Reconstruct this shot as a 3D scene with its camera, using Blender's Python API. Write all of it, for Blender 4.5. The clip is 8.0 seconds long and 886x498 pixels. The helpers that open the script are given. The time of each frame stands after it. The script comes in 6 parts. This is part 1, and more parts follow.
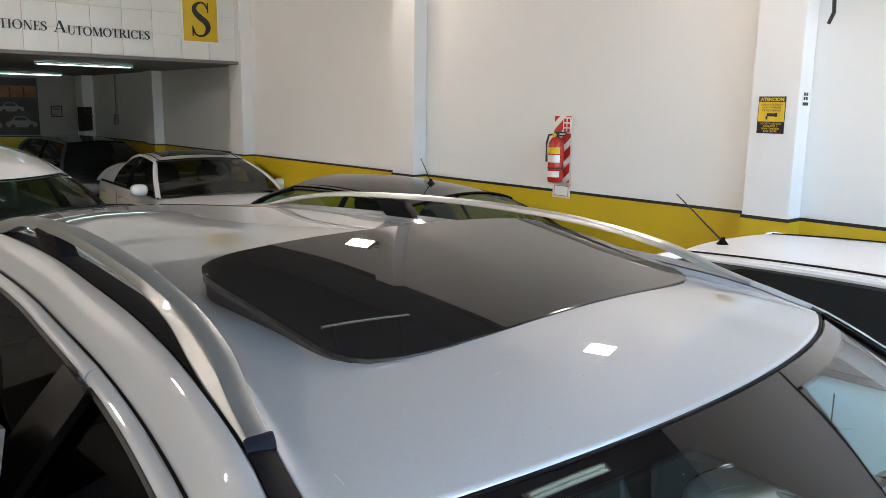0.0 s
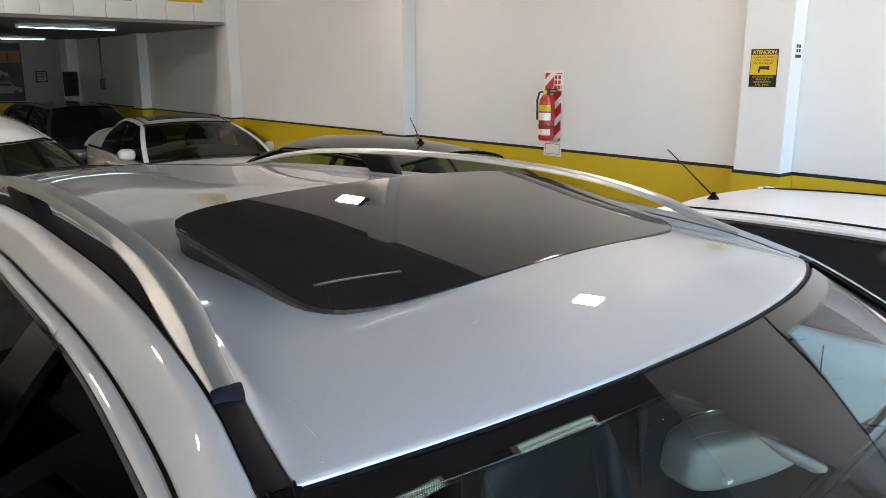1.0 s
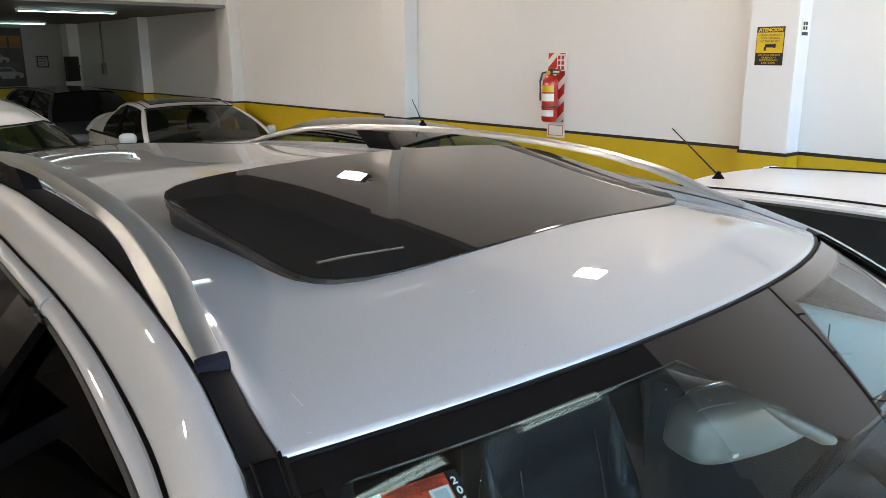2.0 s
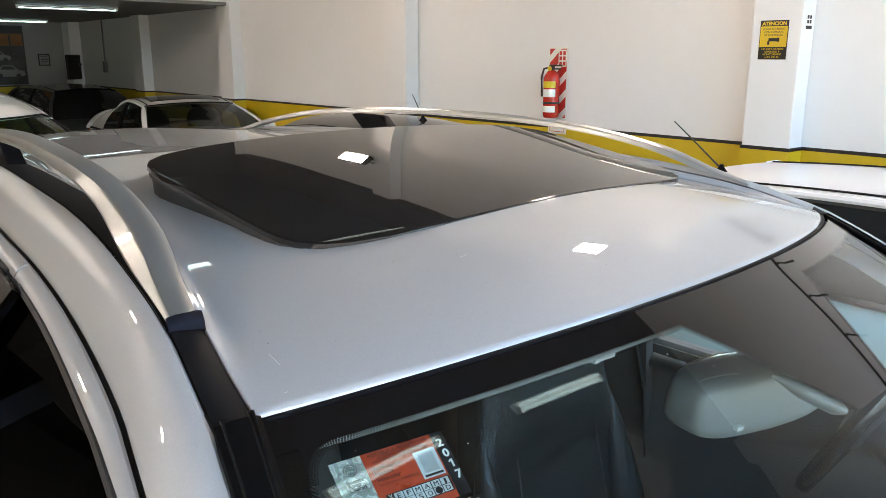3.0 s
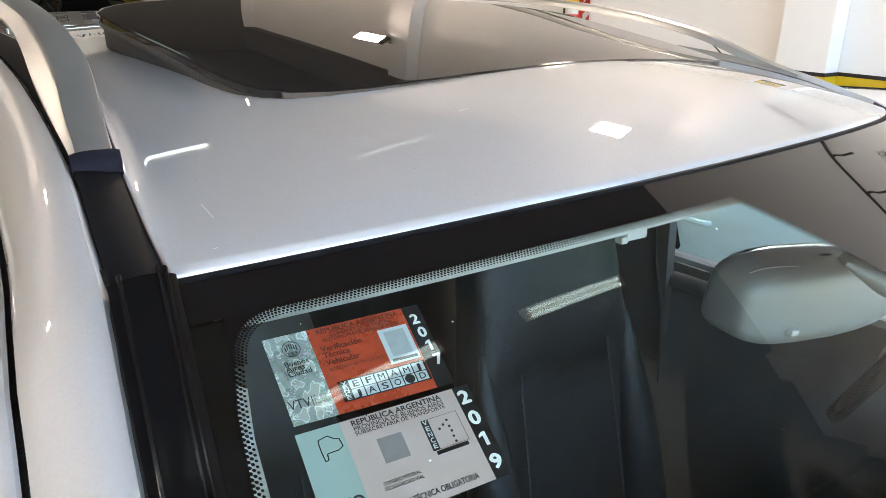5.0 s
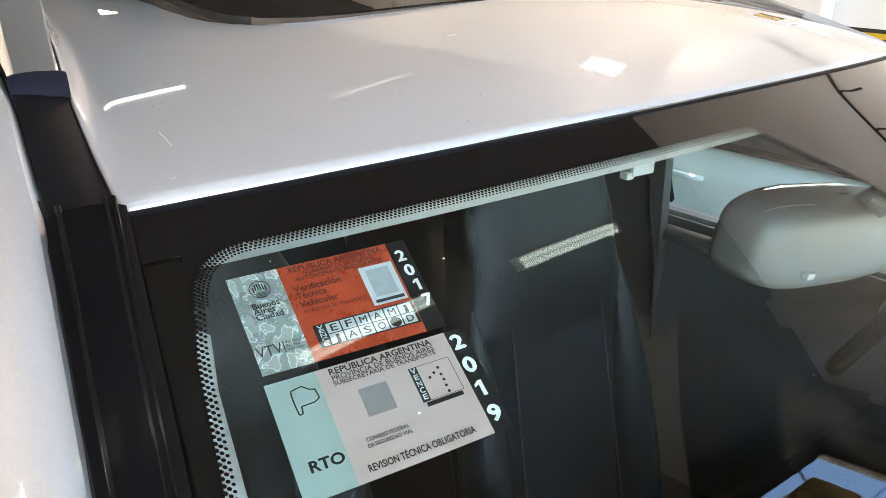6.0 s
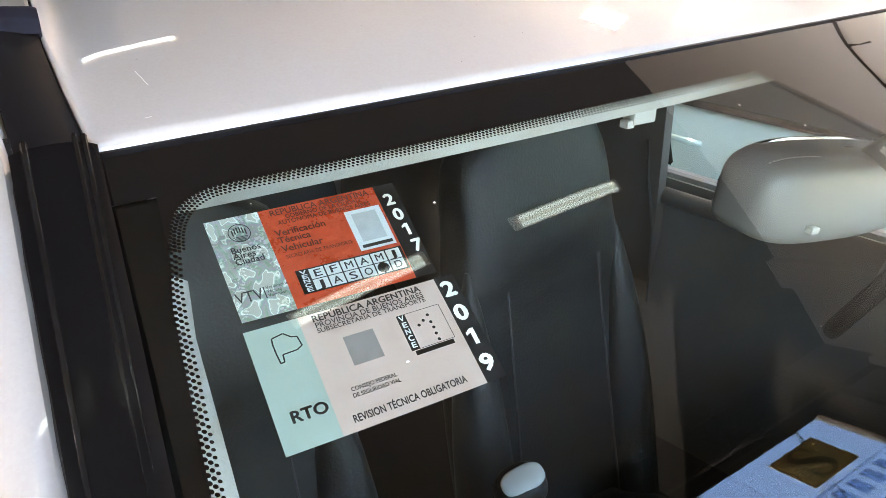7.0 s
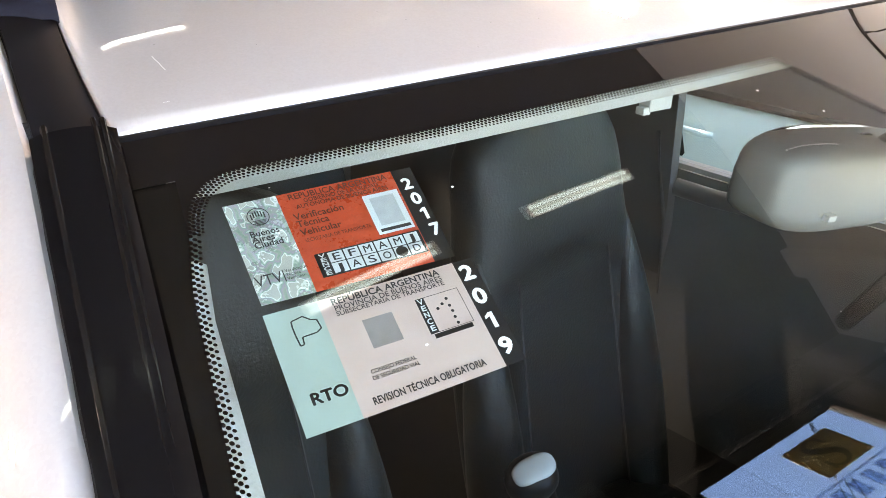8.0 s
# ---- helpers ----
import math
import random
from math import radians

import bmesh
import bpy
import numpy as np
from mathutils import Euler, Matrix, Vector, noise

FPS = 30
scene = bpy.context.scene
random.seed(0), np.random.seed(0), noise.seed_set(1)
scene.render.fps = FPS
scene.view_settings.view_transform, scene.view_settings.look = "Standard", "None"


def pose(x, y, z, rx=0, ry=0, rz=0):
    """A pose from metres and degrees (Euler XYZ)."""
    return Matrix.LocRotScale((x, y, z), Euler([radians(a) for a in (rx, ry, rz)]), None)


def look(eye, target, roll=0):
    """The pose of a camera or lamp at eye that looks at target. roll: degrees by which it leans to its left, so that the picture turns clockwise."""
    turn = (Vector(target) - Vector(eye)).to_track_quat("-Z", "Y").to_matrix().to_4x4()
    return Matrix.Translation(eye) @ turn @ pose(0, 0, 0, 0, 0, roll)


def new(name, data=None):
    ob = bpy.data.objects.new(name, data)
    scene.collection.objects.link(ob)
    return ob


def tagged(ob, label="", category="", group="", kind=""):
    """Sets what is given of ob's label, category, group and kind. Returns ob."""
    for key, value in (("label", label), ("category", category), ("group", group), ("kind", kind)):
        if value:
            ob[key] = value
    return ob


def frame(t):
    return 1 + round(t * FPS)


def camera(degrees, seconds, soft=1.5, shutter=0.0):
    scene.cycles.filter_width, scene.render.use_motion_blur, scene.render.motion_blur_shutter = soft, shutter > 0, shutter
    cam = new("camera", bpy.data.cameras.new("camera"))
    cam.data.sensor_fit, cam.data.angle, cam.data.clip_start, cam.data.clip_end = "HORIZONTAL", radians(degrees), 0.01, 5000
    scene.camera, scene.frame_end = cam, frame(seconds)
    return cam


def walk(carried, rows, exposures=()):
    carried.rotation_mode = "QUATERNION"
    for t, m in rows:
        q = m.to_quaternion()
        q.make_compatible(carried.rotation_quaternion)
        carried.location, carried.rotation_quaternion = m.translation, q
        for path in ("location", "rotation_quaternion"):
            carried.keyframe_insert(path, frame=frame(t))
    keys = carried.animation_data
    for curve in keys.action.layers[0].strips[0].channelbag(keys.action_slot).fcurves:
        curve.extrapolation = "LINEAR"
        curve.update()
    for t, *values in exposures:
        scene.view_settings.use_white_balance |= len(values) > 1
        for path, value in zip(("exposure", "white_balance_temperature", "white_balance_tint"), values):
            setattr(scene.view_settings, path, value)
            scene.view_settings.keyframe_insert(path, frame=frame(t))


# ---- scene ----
from mathutils.bvhtree import BVHTree

cam = camera(59.2, 8.0, soft=0.8)
PATH = [
    (0, -0.3405, -0.5479, 1.9953, -40.723, -10.303, 0.835),
    (0.5, -0.3220, -0.5492, 1.9835, -41.293, -11.751, 0.400),
    (1, -0.3074, -0.5452, 1.9709, -41.169, -13.015, 0.102),
    (1.5, -0.2931, -0.5361, 1.9587, -40.855, -14.119, -0.177),
    (3, -0.2523, -0.5167, 1.8896, -40.726, -13.895, 0.031),
    (3.5, -0.2252, -0.4961, 1.8554, -40.232, -14.191, 0.627),
    (4, -0.1907, -0.4747, 1.8302, -40.572, -15.036, 1.635),
    (4.5, -0.1686, -0.4506, 1.8068, -39.577, -17.094, 1.612),
    (6, -0.1206, -0.3913, 1.7497, -40.900, -21.651, 1.716),
    (6.5, -0.1157, -0.3854, 1.7402, -40.615, -22.832, 1.895),
    (7, -0.1088, -0.3825, 1.7312, -41.266, -23.988, 2.006),
    (7.5, -0.1097, -0.3804, 1.7268, -41.186, -24.532, 2.127),
    (8, -0.1131, -0.3806, 1.7270, -40.609, -24.515, 1.791),
]


def aim(x, y, z, yaw, pitch, roll):
    """The camera's pose from its place, its heading, its tilt and its lean."""
    a, b = radians(yaw), radians(pitch)
    way = Vector((-math.sin(a) * math.cos(b), math.cos(a) * math.cos(b), math.sin(b)))
    eye = Vector((x, y, z))
    return look(eye, eye + 2 * way, roll)


walk(cam, [(t, aim(*row)) for t, *row in PATH],
     exposures=[(0.0, 3.22, 7450, 17), (1.5, 3.25, 7600, 17.5), (3.5, 3.45, 7900, 18.5), (4.5, 3.54, 8100, 19.5), (6.0, 3.80, 9000, 22), (8.0, 4.18, 9600, 29)])

# ---- light ----
HALL_TOP = 5.7
world = bpy.data.worlds.new("sky")
scene.world = world
world.use_nodes = True
wn = world.node_tree.nodes
sky = wn.new("ShaderNodeTexSky")
sky.sky_type = 'NISHITA'
sky.sun_disc = False
sky.sun_elevation = radians(48)
sky.altitude = 600
sky.sun_rotation = radians(198)
sky.air_density, sky.dust_density, sky.ozone_density = 1.6, 0.0, 6.0
wn["Background"].inputs["Strength"].default_value = 0.15
world.node_tree.links.new(sky.outputs[0], wn["Background"].inputs["Color"])

sun = new("sun", bpy.data.lights.new("sun", 'SUN'))
sun.data.energy, sun.data.angle, sun.data.color = 3.0, radians(0.5), (1.0, 0.94, 0.86)
sun.matrix_world = look((-4, -12, 14), (0, 0, 0))


def lamp(name, size_x, size_y, power, m, colour=(1, 1, 1)):
    data = bpy.data.lights.new(name, 'AREA')
    data.shape, data.size, data.size_y, data.energy, data.color = 'RECTANGLE', size_x, size_y, power, colour
    ob = new(name, data)
    ob.matrix_world = m
    return ob


# daylight that comes in through the shop front's opening
lamp("daylight", 8.6, 3.0, 16, look((-0.4, -2.5, 1.6), (-0.4, 5, 1.6)), (1.0, 0.935, 0.865))


# ---- materials ----
def mat(name, colour, rough=0.5, metal=0.0, coat=0.0, bump=0.0, bump_scale=60.0, vary=0.0, vary_scale=3.0,
        rough_vary=0.0, spec=0.5, coat_rough=0.03, trans=0.0, emit=None, ior=1.5):
    m = bpy.data.materials.new(name)
    m.use_nodes = True
    n, l = m.node_tree.nodes, m.node_tree.links
    p = n["Principled BSDF"]
    p.inputs["Base Color"].default_value = (*colour, 1)
    p.inputs["Roughness"].default_value = rough
    p.inputs["Metallic"].default_value = metal
    p.inputs["Coat Weight"].default_value = coat
    p.inputs["Coat Roughness"].default_value = coat_rough
    p.inputs["Specular IOR Level"].default_value = spec
    p.inputs["Transmission Weight"].default_value = trans
    p.inputs["IOR"].default_value = ior
    if emit:
        p.inputs["Emission Color"].default_value = (*emit[0], 1)
        p.inputs["Emission Strength"].default_value = emit[1]
    if vary or bump or rough_vary:
        tc = n.new("ShaderNodeTexCoord")
    if vary or rough_vary:
        a, b = n.new("ShaderNodeTexNoise"), n.new("ShaderNodeTexNoise")
        a.inputs["Scale"].default_value, b.inputs["Scale"].default_value = vary_scale, vary_scale * 14
        a.inputs["Detail"].default_value, b.inputs["Detail"].default_value = 5, 3
        mix = n.new("ShaderNodeMath")
        mix.operation = 'ADD'
        for t in (a, b):
            l.new(tc.outputs["Object"], t.inputs["Vector"])
        half = n.new("ShaderNodeMath")
        half.operation = 'MULTIPLY'
        half.inputs[1].default_value = 0.4
        l.new(b.outputs["Fac"], half.inputs[0])
        l.new(a.outputs["Fac"], mix.inputs[0])
        l.new(half.outputs[0], mix.inputs[1])
        if vary:
            r = n.new("ShaderNodeMapRange")
            r.inputs["From Min"].default_value, r.inputs["From Max"].default_value = 0.4, 1.0
            r.inputs["To Min"].default_value, r.inputs["To Max"].default_value = 1 - vary, 1 + vary
            l.new(mix.outputs[0], r.inputs["Value"])
            mul = n.new("ShaderNodeVectorMath")
            mul.operation = 'SCALE'
            mul.inputs[0].default_value = colour
            l.new(r.outputs[0], mul.inputs["Scale"])
            l.new(mul.outputs[0], p.inputs["Base Color"])
        if rough_vary:
            r = n.new("ShaderNodeMapRange")
            r.inputs["From Min"].default_value, r.inputs["From Max"].default_value = 0.4, 1.0
            r.inputs["To Min"].default_value, r.inputs["To Max"].default_value = max(0, rough - rough_vary), rough + rough_vary
            l.new(mix.outputs[0], r.inputs["Value"])
            l.new(r.outputs[0], p.inputs["Roughness"])
    if bump:
        t = n.new("ShaderNodeTexNoise")
        t.inputs["Scale"].default_value, t.inputs["Detail"].default_value = bump_scale, 4
        bp = n.new("ShaderNodeBump")
        bp.inputs["Strength"].default_value, bp.inputs["Distance"].default_value = bump, 0.004
        l.new(tc.outputs["Object"], t.inputs["Vector"])
        l.new(t.outputs["Fac"], bp.inputs["Height"])
        l.new(bp.outputs[0], p.inputs["Normal"])
    return m


def glass(name, tint, rough=0.0, facing=0.055, grazing=0.35):
    """Thin window glass: clear by transparency, with a mirror film that grows at grazing angles."""
    m = bpy.data.materials.new(name)
    m.use_nodes = True
    n, l = m.node_tree.nodes, m.node_tree.links
    n.remove(n["Principled BSDF"])
    clear, gloss, mix, face = (n.new("ShaderNodeBsdfTransparent"), n.new("ShaderNodeBsdfGlossy"), n.new("ShaderNodeMixShader"), n.new("ShaderNodeLayerWeight"))
    steep, fr = n.new("ShaderNodeMath"), n.new("ShaderNodeMath")
    steep.operation, fr.operation = 'POWER', 'MULTIPLY_ADD'
    steep.inputs[1].default_value = 5.0
    fr.inputs[1].default_value, fr.inputs[2].default_value = grazing, facing
    l.new(face.outputs["Facing"], steep.inputs[0])
    l.new(steep.outputs[0], fr.inputs[0])
    clear.inputs[0].default_value = (*tint, 1)
    gloss.inputs["Roughness"].default_value = rough
    l.new(fr.outputs[0], mix.inputs[0])
    l.new(clear.outputs[0], mix.inputs[1])
    l.new(gloss.outputs[0], mix.inputs[2])
    l.new(mix.outputs[0], n["Material Output"].inputs["Surface"])
    return m


def car_paint(name, colour, flake=0.0, metal=0.0, rough=0.4):
    m = mat(name, colour, rough=rough, metal=metal, coat=1.0, coat_rough=0.02)
    m.node_tree.nodes["Principled BSDF"].inputs["Coat IOR"].default_value = 1.8
    n, l = m.node_tree.nodes, m.node_tree.links
    p = n["Principled BSDF"]
    tc, a, big = n.new("ShaderNodeTexCoord"), n.new("ShaderNodeTexVoronoi"), n.new("ShaderNodeTexNoise")
    a.inputs["Scale"].default_value = 700
    big.inputs["Scale"].default_value, big.inputs["Detail"].default_value = 9, 6
    l.new(tc.outputs["Object"], a.inputs["Vector"])
    l.new(tc.outputs["Object"], big.inputs["Vector"])
    if flake:
        r = n.new("ShaderNodeMapRange")
        r.inputs["To Min"].default_value, r.inputs["To Max"].default_value = 1 - flake, 1 + flake
        mul = n.new("ShaderNodeVectorMath")
        mul.operation = 'SCALE'
        mul.inputs[0].default_value = colour
        l.new(a.outputs["Color"], r.inputs["Value"])
        l.new(r.outputs[0], mul.inputs["Scale"])
        l.new(mul.outputs[0], p.inputs["Base Color"])
    # faint polishing haze in the clear coat
    r2 = n.new("ShaderNodeMapRange")
    r2.inputs["From Min"].default_value, r2.inputs["From Max"].default_value = 0.35, 0.75
    r2.inputs["To Min"].default_value, r2.inputs["To Max"].default_value = 0.0, 0.004
    l.new(big.outputs["Fac"], r2.inputs["Value"])
    l.new(r2.outputs[0], p.inputs["Coat Roughness"])
    # orange peel
    peel, bp = n.new("ShaderNodeTexNoise"), n.new("ShaderNodeBump")
    peel.inputs["Scale"].default_value = 260
    bp.inputs["Strength"].default_value, bp.inputs["Distance"].default_value = 0.003, 0.0005
    l.new(tc.outputs["Object"], peel.inputs["Vector"])
    l.new(peel.outputs["Fac"], bp.inputs["Height"])
    l.new(bp.outputs[0], p.inputs["Coat Normal"])
    return m


WALL = mat("wall_paint", (0.80, 0.80, 0.793), 0.55, vary=0.02, vary_scale=1.2, bump=0.08, bump_scale=35)
YELLOW = mat("yellow_paint", (0.62, 0.42, 0.02), 0.35, vary=0.06, vary_scale=2, bump=0.06, bump_scale=35)
BLACK_LINE = mat("black_stripe_paint", (0.012, 0.012, 0.014), 0.4, vary=0.2, vary_scale=8)
# plain grey; on the white back wall it holds the bay's shade
GREY_AND_SHADE = mat("grey_and_wall_shade", (0.34, 0.33, 0.32), 0.6, vary=0.05, vary_scale=1.5, bump=0.08, bump_scale=35)
# darkness put into the colour, so glass and paint reflect a dim upper hall
DARK_WALL = mat("dark_reflected_wall", (0.085, 0.080, 0.075), 0.6, vary=0.08, vary_scale=1.5)
# ceiling's darkness put into its colour, keeps the windshield's reflections dim
CEIL = mat("dim_ceiling", (0.068, 0.065, 0.062), 0.7, vary=0.03, vary_scale=1.0, bump=0.08, bump_scale=20)
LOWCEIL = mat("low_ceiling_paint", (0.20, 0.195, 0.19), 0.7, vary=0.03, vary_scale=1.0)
FLOOR = mat("floor_tile", (0.13, 0.125, 0.12), 0.25, vary=0.12, vary_scale=2, rough_vary=0.08)
TILE = mat("glazed_tile", (0.80, 0.80, 0.78), 0.22, vary=0.02, vary_scale=4)
GROUT = mat("tile_grout", (0.70, 0.69, 0.67), 0.8, vary=0.08, vary_scale=10)
LETTER = mat("black_letter_vinyl", (0.012, 0.012, 0.013), 0.4, vary=0.2, vary_scale=12)
SIGN_Y = mat("sign_yellow", (0.72, 0.47, 0.02), 0.35, vary=0.04, vary_scale=5)
# the backlit sign's olive cast is put into its yellow
SIGN_BACKLIT = mat("backlit_sign_yellow", (0.66, 0.57, 0.25), 0.5, vary=0.06, vary_scale=5)
SIGN_W = mat("sign_white", (0.8, 0.79, 0.74), 0.4, vary=0.04, vary_scale=8)
RED = mat("red_enamel", (0.52, 0.025, 0.015), 0.25, coat=0.4, vary=0.08, vary_scale=9)
SIGN_RED = mat("sign_red", (0.55, 0.03, 0.02), 0.45, vary=0.05, vary_scale=9)
SILVER = car_paint("silver_metallic_paint", (0.393, 0.390, 0.383), flake=0.03, metal=0.15, rough=0.62)
WHITE_PAINT = car_paint("white_car_paint", (0.78, 0.78, 0.77), rough=0.4)
BLACK_PAINT = mat("black_car_paint", (0.010, 0.0095, 0.010), rough=0.06, spec=0.22, vary=0.1, vary_scale=4)
DARK_PAINT = car_paint("dark_grey_car_paint", (0.085, 0.088, 0.092), flake=0.2, metal=0.4, rough=0.4)
RAIL = mat("satin_aluminium", (0.29, 0.295, 0.285), 0.36, metal=0.65, coat=0.12, vary=0.015, vary_scale=9)
CAP = mat("dark_cap_plastic", (0.010, 0.0105, 0.016), 0.6, vary=0.15, vary_scale=40, spec=0.05)
TRIM = mat("black_trim_plastic", (0.007, 0.007, 0.008), 0.5, vary=0.12, vary_scale=18, spec=0.035)
RUBBER = mat("rubber_seal", (0.014, 0.014, 0.014), 0.65, vary=0.25, vary_scale=30, bump=0.5, bump_scale=500)
FRIT = mat("black_ceramic_band", (0.004, 0.0037, 0.0037), 0.02, vary=0.15, vary_scale=20, spec=0.55)
SUNROOF = mat("sunroof_tinted_glass", (0.014, 0.0132, 0.0125), 0.015, spec=0.40, rough_vary=0.008, vary=0.1, vary_scale=7)
DARK_GLASS = mat("tinted_car_glass", (0.012, 0.014, 0.014), 0.02, spec=0.6, vary=0.15, vary_scale=3)
WINDSHIELD = glass("windshield_glass", (0.73, 0.83, 0.82), facing=0.070, grazing=0.6)
SIDE_GLASS = glass("side_window_glass", (0.66, 0.97, 1.0))
PRIVACY_GLASS = glass("privacy_window_glass", (0.010, 0.012, 0.013), facing=0.02, grazing=0.05)
GREEN_GLASS = glass("green_car_glass", (0.55, 0.72, 0.64), facing=0.07, grazing=0.5)
SMOKE_GLASS = glass("smoky_car_glass", (0.34, 0.40, 0.37), facing=0.09, grazing=0.5)
SHOP_GLASS = glass("shop_glass", (0.80, 0.93, 1.0), facing=0.03)
GLOSS_BLACK = mat("gloss_black_plastic", (0.0042, 0.0040, 0.0041), 0.15, vary=0.2, vary_scale=14, spec=0.05)
GLOSS_BEAD = mat("gloss_black_bead", (0.006, 0.006, 0.006), 0.14, vary=0.2, vary_scale=14, spec=0.3)
KNOB_SILVER = mat("silver_knob_insert", (0.42, 0.42, 0.40), 0.25, vary=0.03, vary_scale=30)
LEATHER = mat("charcoal_leather", (0.0125, 0.0155, 0.0160), 0.45, vary=0.15, vary_scale=10, bump=0.25, bump_scale=220, spec=0.3)
DOOR_GREY = mat("dark_grey_door_plastic", (0.068, 0.068, 0.066), 0.55, vary=0.1, vary_scale=9, bump=0.2, bump_scale=300)
WHEEL_LEATHER = mat("smooth_wheel_leather", (0.011, 0.012, 0.0125), 0.24, vary=0.1, vary_scale=20, spec=0.8)
STITCH = mat("seam_thread", (0.03, 0.03, 0.033), 0.7, vary=0.2, vary_scale=60)
DASH = mat("dashboard_plastic", (0.024, 0.025, 0.027), 0.6, vary=0.2, vary_scale=9, bump=0.3, bump_scale=350)
GREY_PLASTIC = mat("light_grey_plastic", (0.158, 0.160, 0.153), 0.38, vary=0.03, vary_scale=15, bump=0.05, bump_scale=400)
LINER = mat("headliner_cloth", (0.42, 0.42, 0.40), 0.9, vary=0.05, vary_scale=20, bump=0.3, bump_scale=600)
# headliner cloth at half its colour, tones down a brightly lit strip
LINER_DIMMED = mat("dimmed_lining_cloth", (0.20, 0.20, 0.195), 0.9, vary=0.05, vary_scale=20, bump=0.3, bump_scale=600)
MIRROR = mat("mirror_silver", (0.85, 0.86, 0.86), 0.02, metal=1.0)
TYRE = mat("tyre_rubber", (0.02, 0.02, 0.02), 0.75, vary=0.2, vary_scale=20, bump=0.3, bump_scale=120)
LENS = mat("headlamp_lens", (0.55, 0.57, 0.58), 0.05, coat=1.0, metal=0.5, vary=0.3, vary_scale=25)
STEEL = mat("black_steel", (0.02, 0.02, 0.02), 0.45, vary=0.2, vary_scale=15)
ALU = mat("dark_frame_aluminium", (0.008, 0.008, 0.0085), 0.5, vary=0.1, vary_scale=10, spec=0.04)
PANEL_GREY = mat("grey_transom_panel", (0.16, 0.155, 0.155), 0.5, vary=0.06, vary_scale=3)
PRINT_BLUE = glass("frosted_blue_window_print", (0.55, 0.66, 0.78), facing=0.02, grazing=0.1)
ASPHALT = mat("asphalt", (0.05, 0.05, 0.052), 0.85, vary=0.2, vary_scale=4, bump=0.4, bump_scale=80)
FACADE = mat("far_facade", (0.45, 0.43, 0.40), 0.8, vary=0.1, vary_scale=1)
PIANO = mat("piano_black_cover", (0.0016, 0.0016, 0.0017), 0.2, spec=0.05, vary=0.2, vary_scale=10)
TUBE_DIM = mat("weak_fluorescent_tube", (0.9, 0.9, 0.9), 0.4, emit=((0.7, 1.0, 1.0), 0.28))
TUBE = mat("fluorescent_tube", (0.9, 0.9, 0.9), 0.4, emit=((0.55, 0.95, 1.08), 1.25))
TUBE_HIGH = mat("high_fluorescent_tube", (0.9, 0.9, 0.9), 0.4, emit=((0.55, 0.95, 1.05), 0.50))
LED = mat("led_diffuser", (0.9, 0.9, 0.9), 0.4, emit=((1.0, 0.96, 0.915), 38.0))
# only for the two fill lamps added on the west wall
LED_FILL = mat("fill_led_diffuser", (0.9, 0.9, 0.9), 0.4, emit=((1.0, 0.96, 0.915), 80.0))


# ---- building blocks ----
def mesh_of(bm, name, material, smooth=True):
    me = bpy.data.meshes.new(name)
    bm.normal_update()
    bm.to_mesh(me)
    bm.free()
    me.materials.append(material)
    if smooth:
        me.polygons.foreach_set("use_smooth", [True] * len(me.polygons))
        me.set_sharp_from_angle(angle=radians(38))
    return me


def part(name, bm, material, parent, label="", m=None, smooth=True):
    ob = new(name, mesh_of(bm, name, material, smooth))
    ob.parent = parent
    if m is not None:
        ob.matrix_basis = m
    if label:
        ob["label"] = label
    return ob


def thing(name, label, category, m=None, group="", kind=""):
    ob = new(name)
    if m is not None:
        ob.matrix_basis = m
    return tagged(ob, label, category, group, kind)


def solid(name, bm, material, label, category, m=None, group="", kind="", smooth=True):
    ob = new(name, mesh_of(bm, name, material, smooth))
    if m is not None:
        ob.matrix_basis = m
    return tagged(ob, label, category, group, kind)


def box(x0, y0, z0, x1, y1, z1, bevel=0.0, bm=None):
    bm = bm or bmesh.new()
    vs = [bm.verts.new((x, y, z)) for x in (x0, x1) for y in (y0, y1) for z in (z0, z1)]
    fs = [bm.faces.new([vs[i] for i in q]) for q in ((0, 1, 3, 2), (4, 6, 7, 5), (0, 4, 5, 1), (2, 3, 7, 6), (0, 2, 6, 4), (1, 5, 7, 3))]
    if bevel:
        es = list({e for f in fs for e in f.edges})
        bmesh.ops.bevel(bm, geom=es, offset=bevel, segments=2, affect='EDGES', profile=0.6)
    return bm


def grid(fn, nu, nv, bm=None, closed_u=False):
    """A sheet from fn(a, b) with a and b from 0 to 1."""
    bm = bm or bmesh.new()
    n = nu if closed_u else nu + 1
    vs = [[bm.verts.new(fn(i / nu, j / nv)) for j in range(nv + 1)] for i in range(n)]
    for i in range(nu):
        for j in range(nv):
            k = (i + 1) % n
            bm.faces.new((vs[i][j], vs[k][j], vs[k][j + 1], vs[i][j + 1]))
    return bm


def thick(bm, t):
    """Give an open sheet a thickness t against its normals."""
    bm.normal_update()
    bmesh.ops.solidify(bm, geom=bm.faces[:], thickness=t)
    return bm


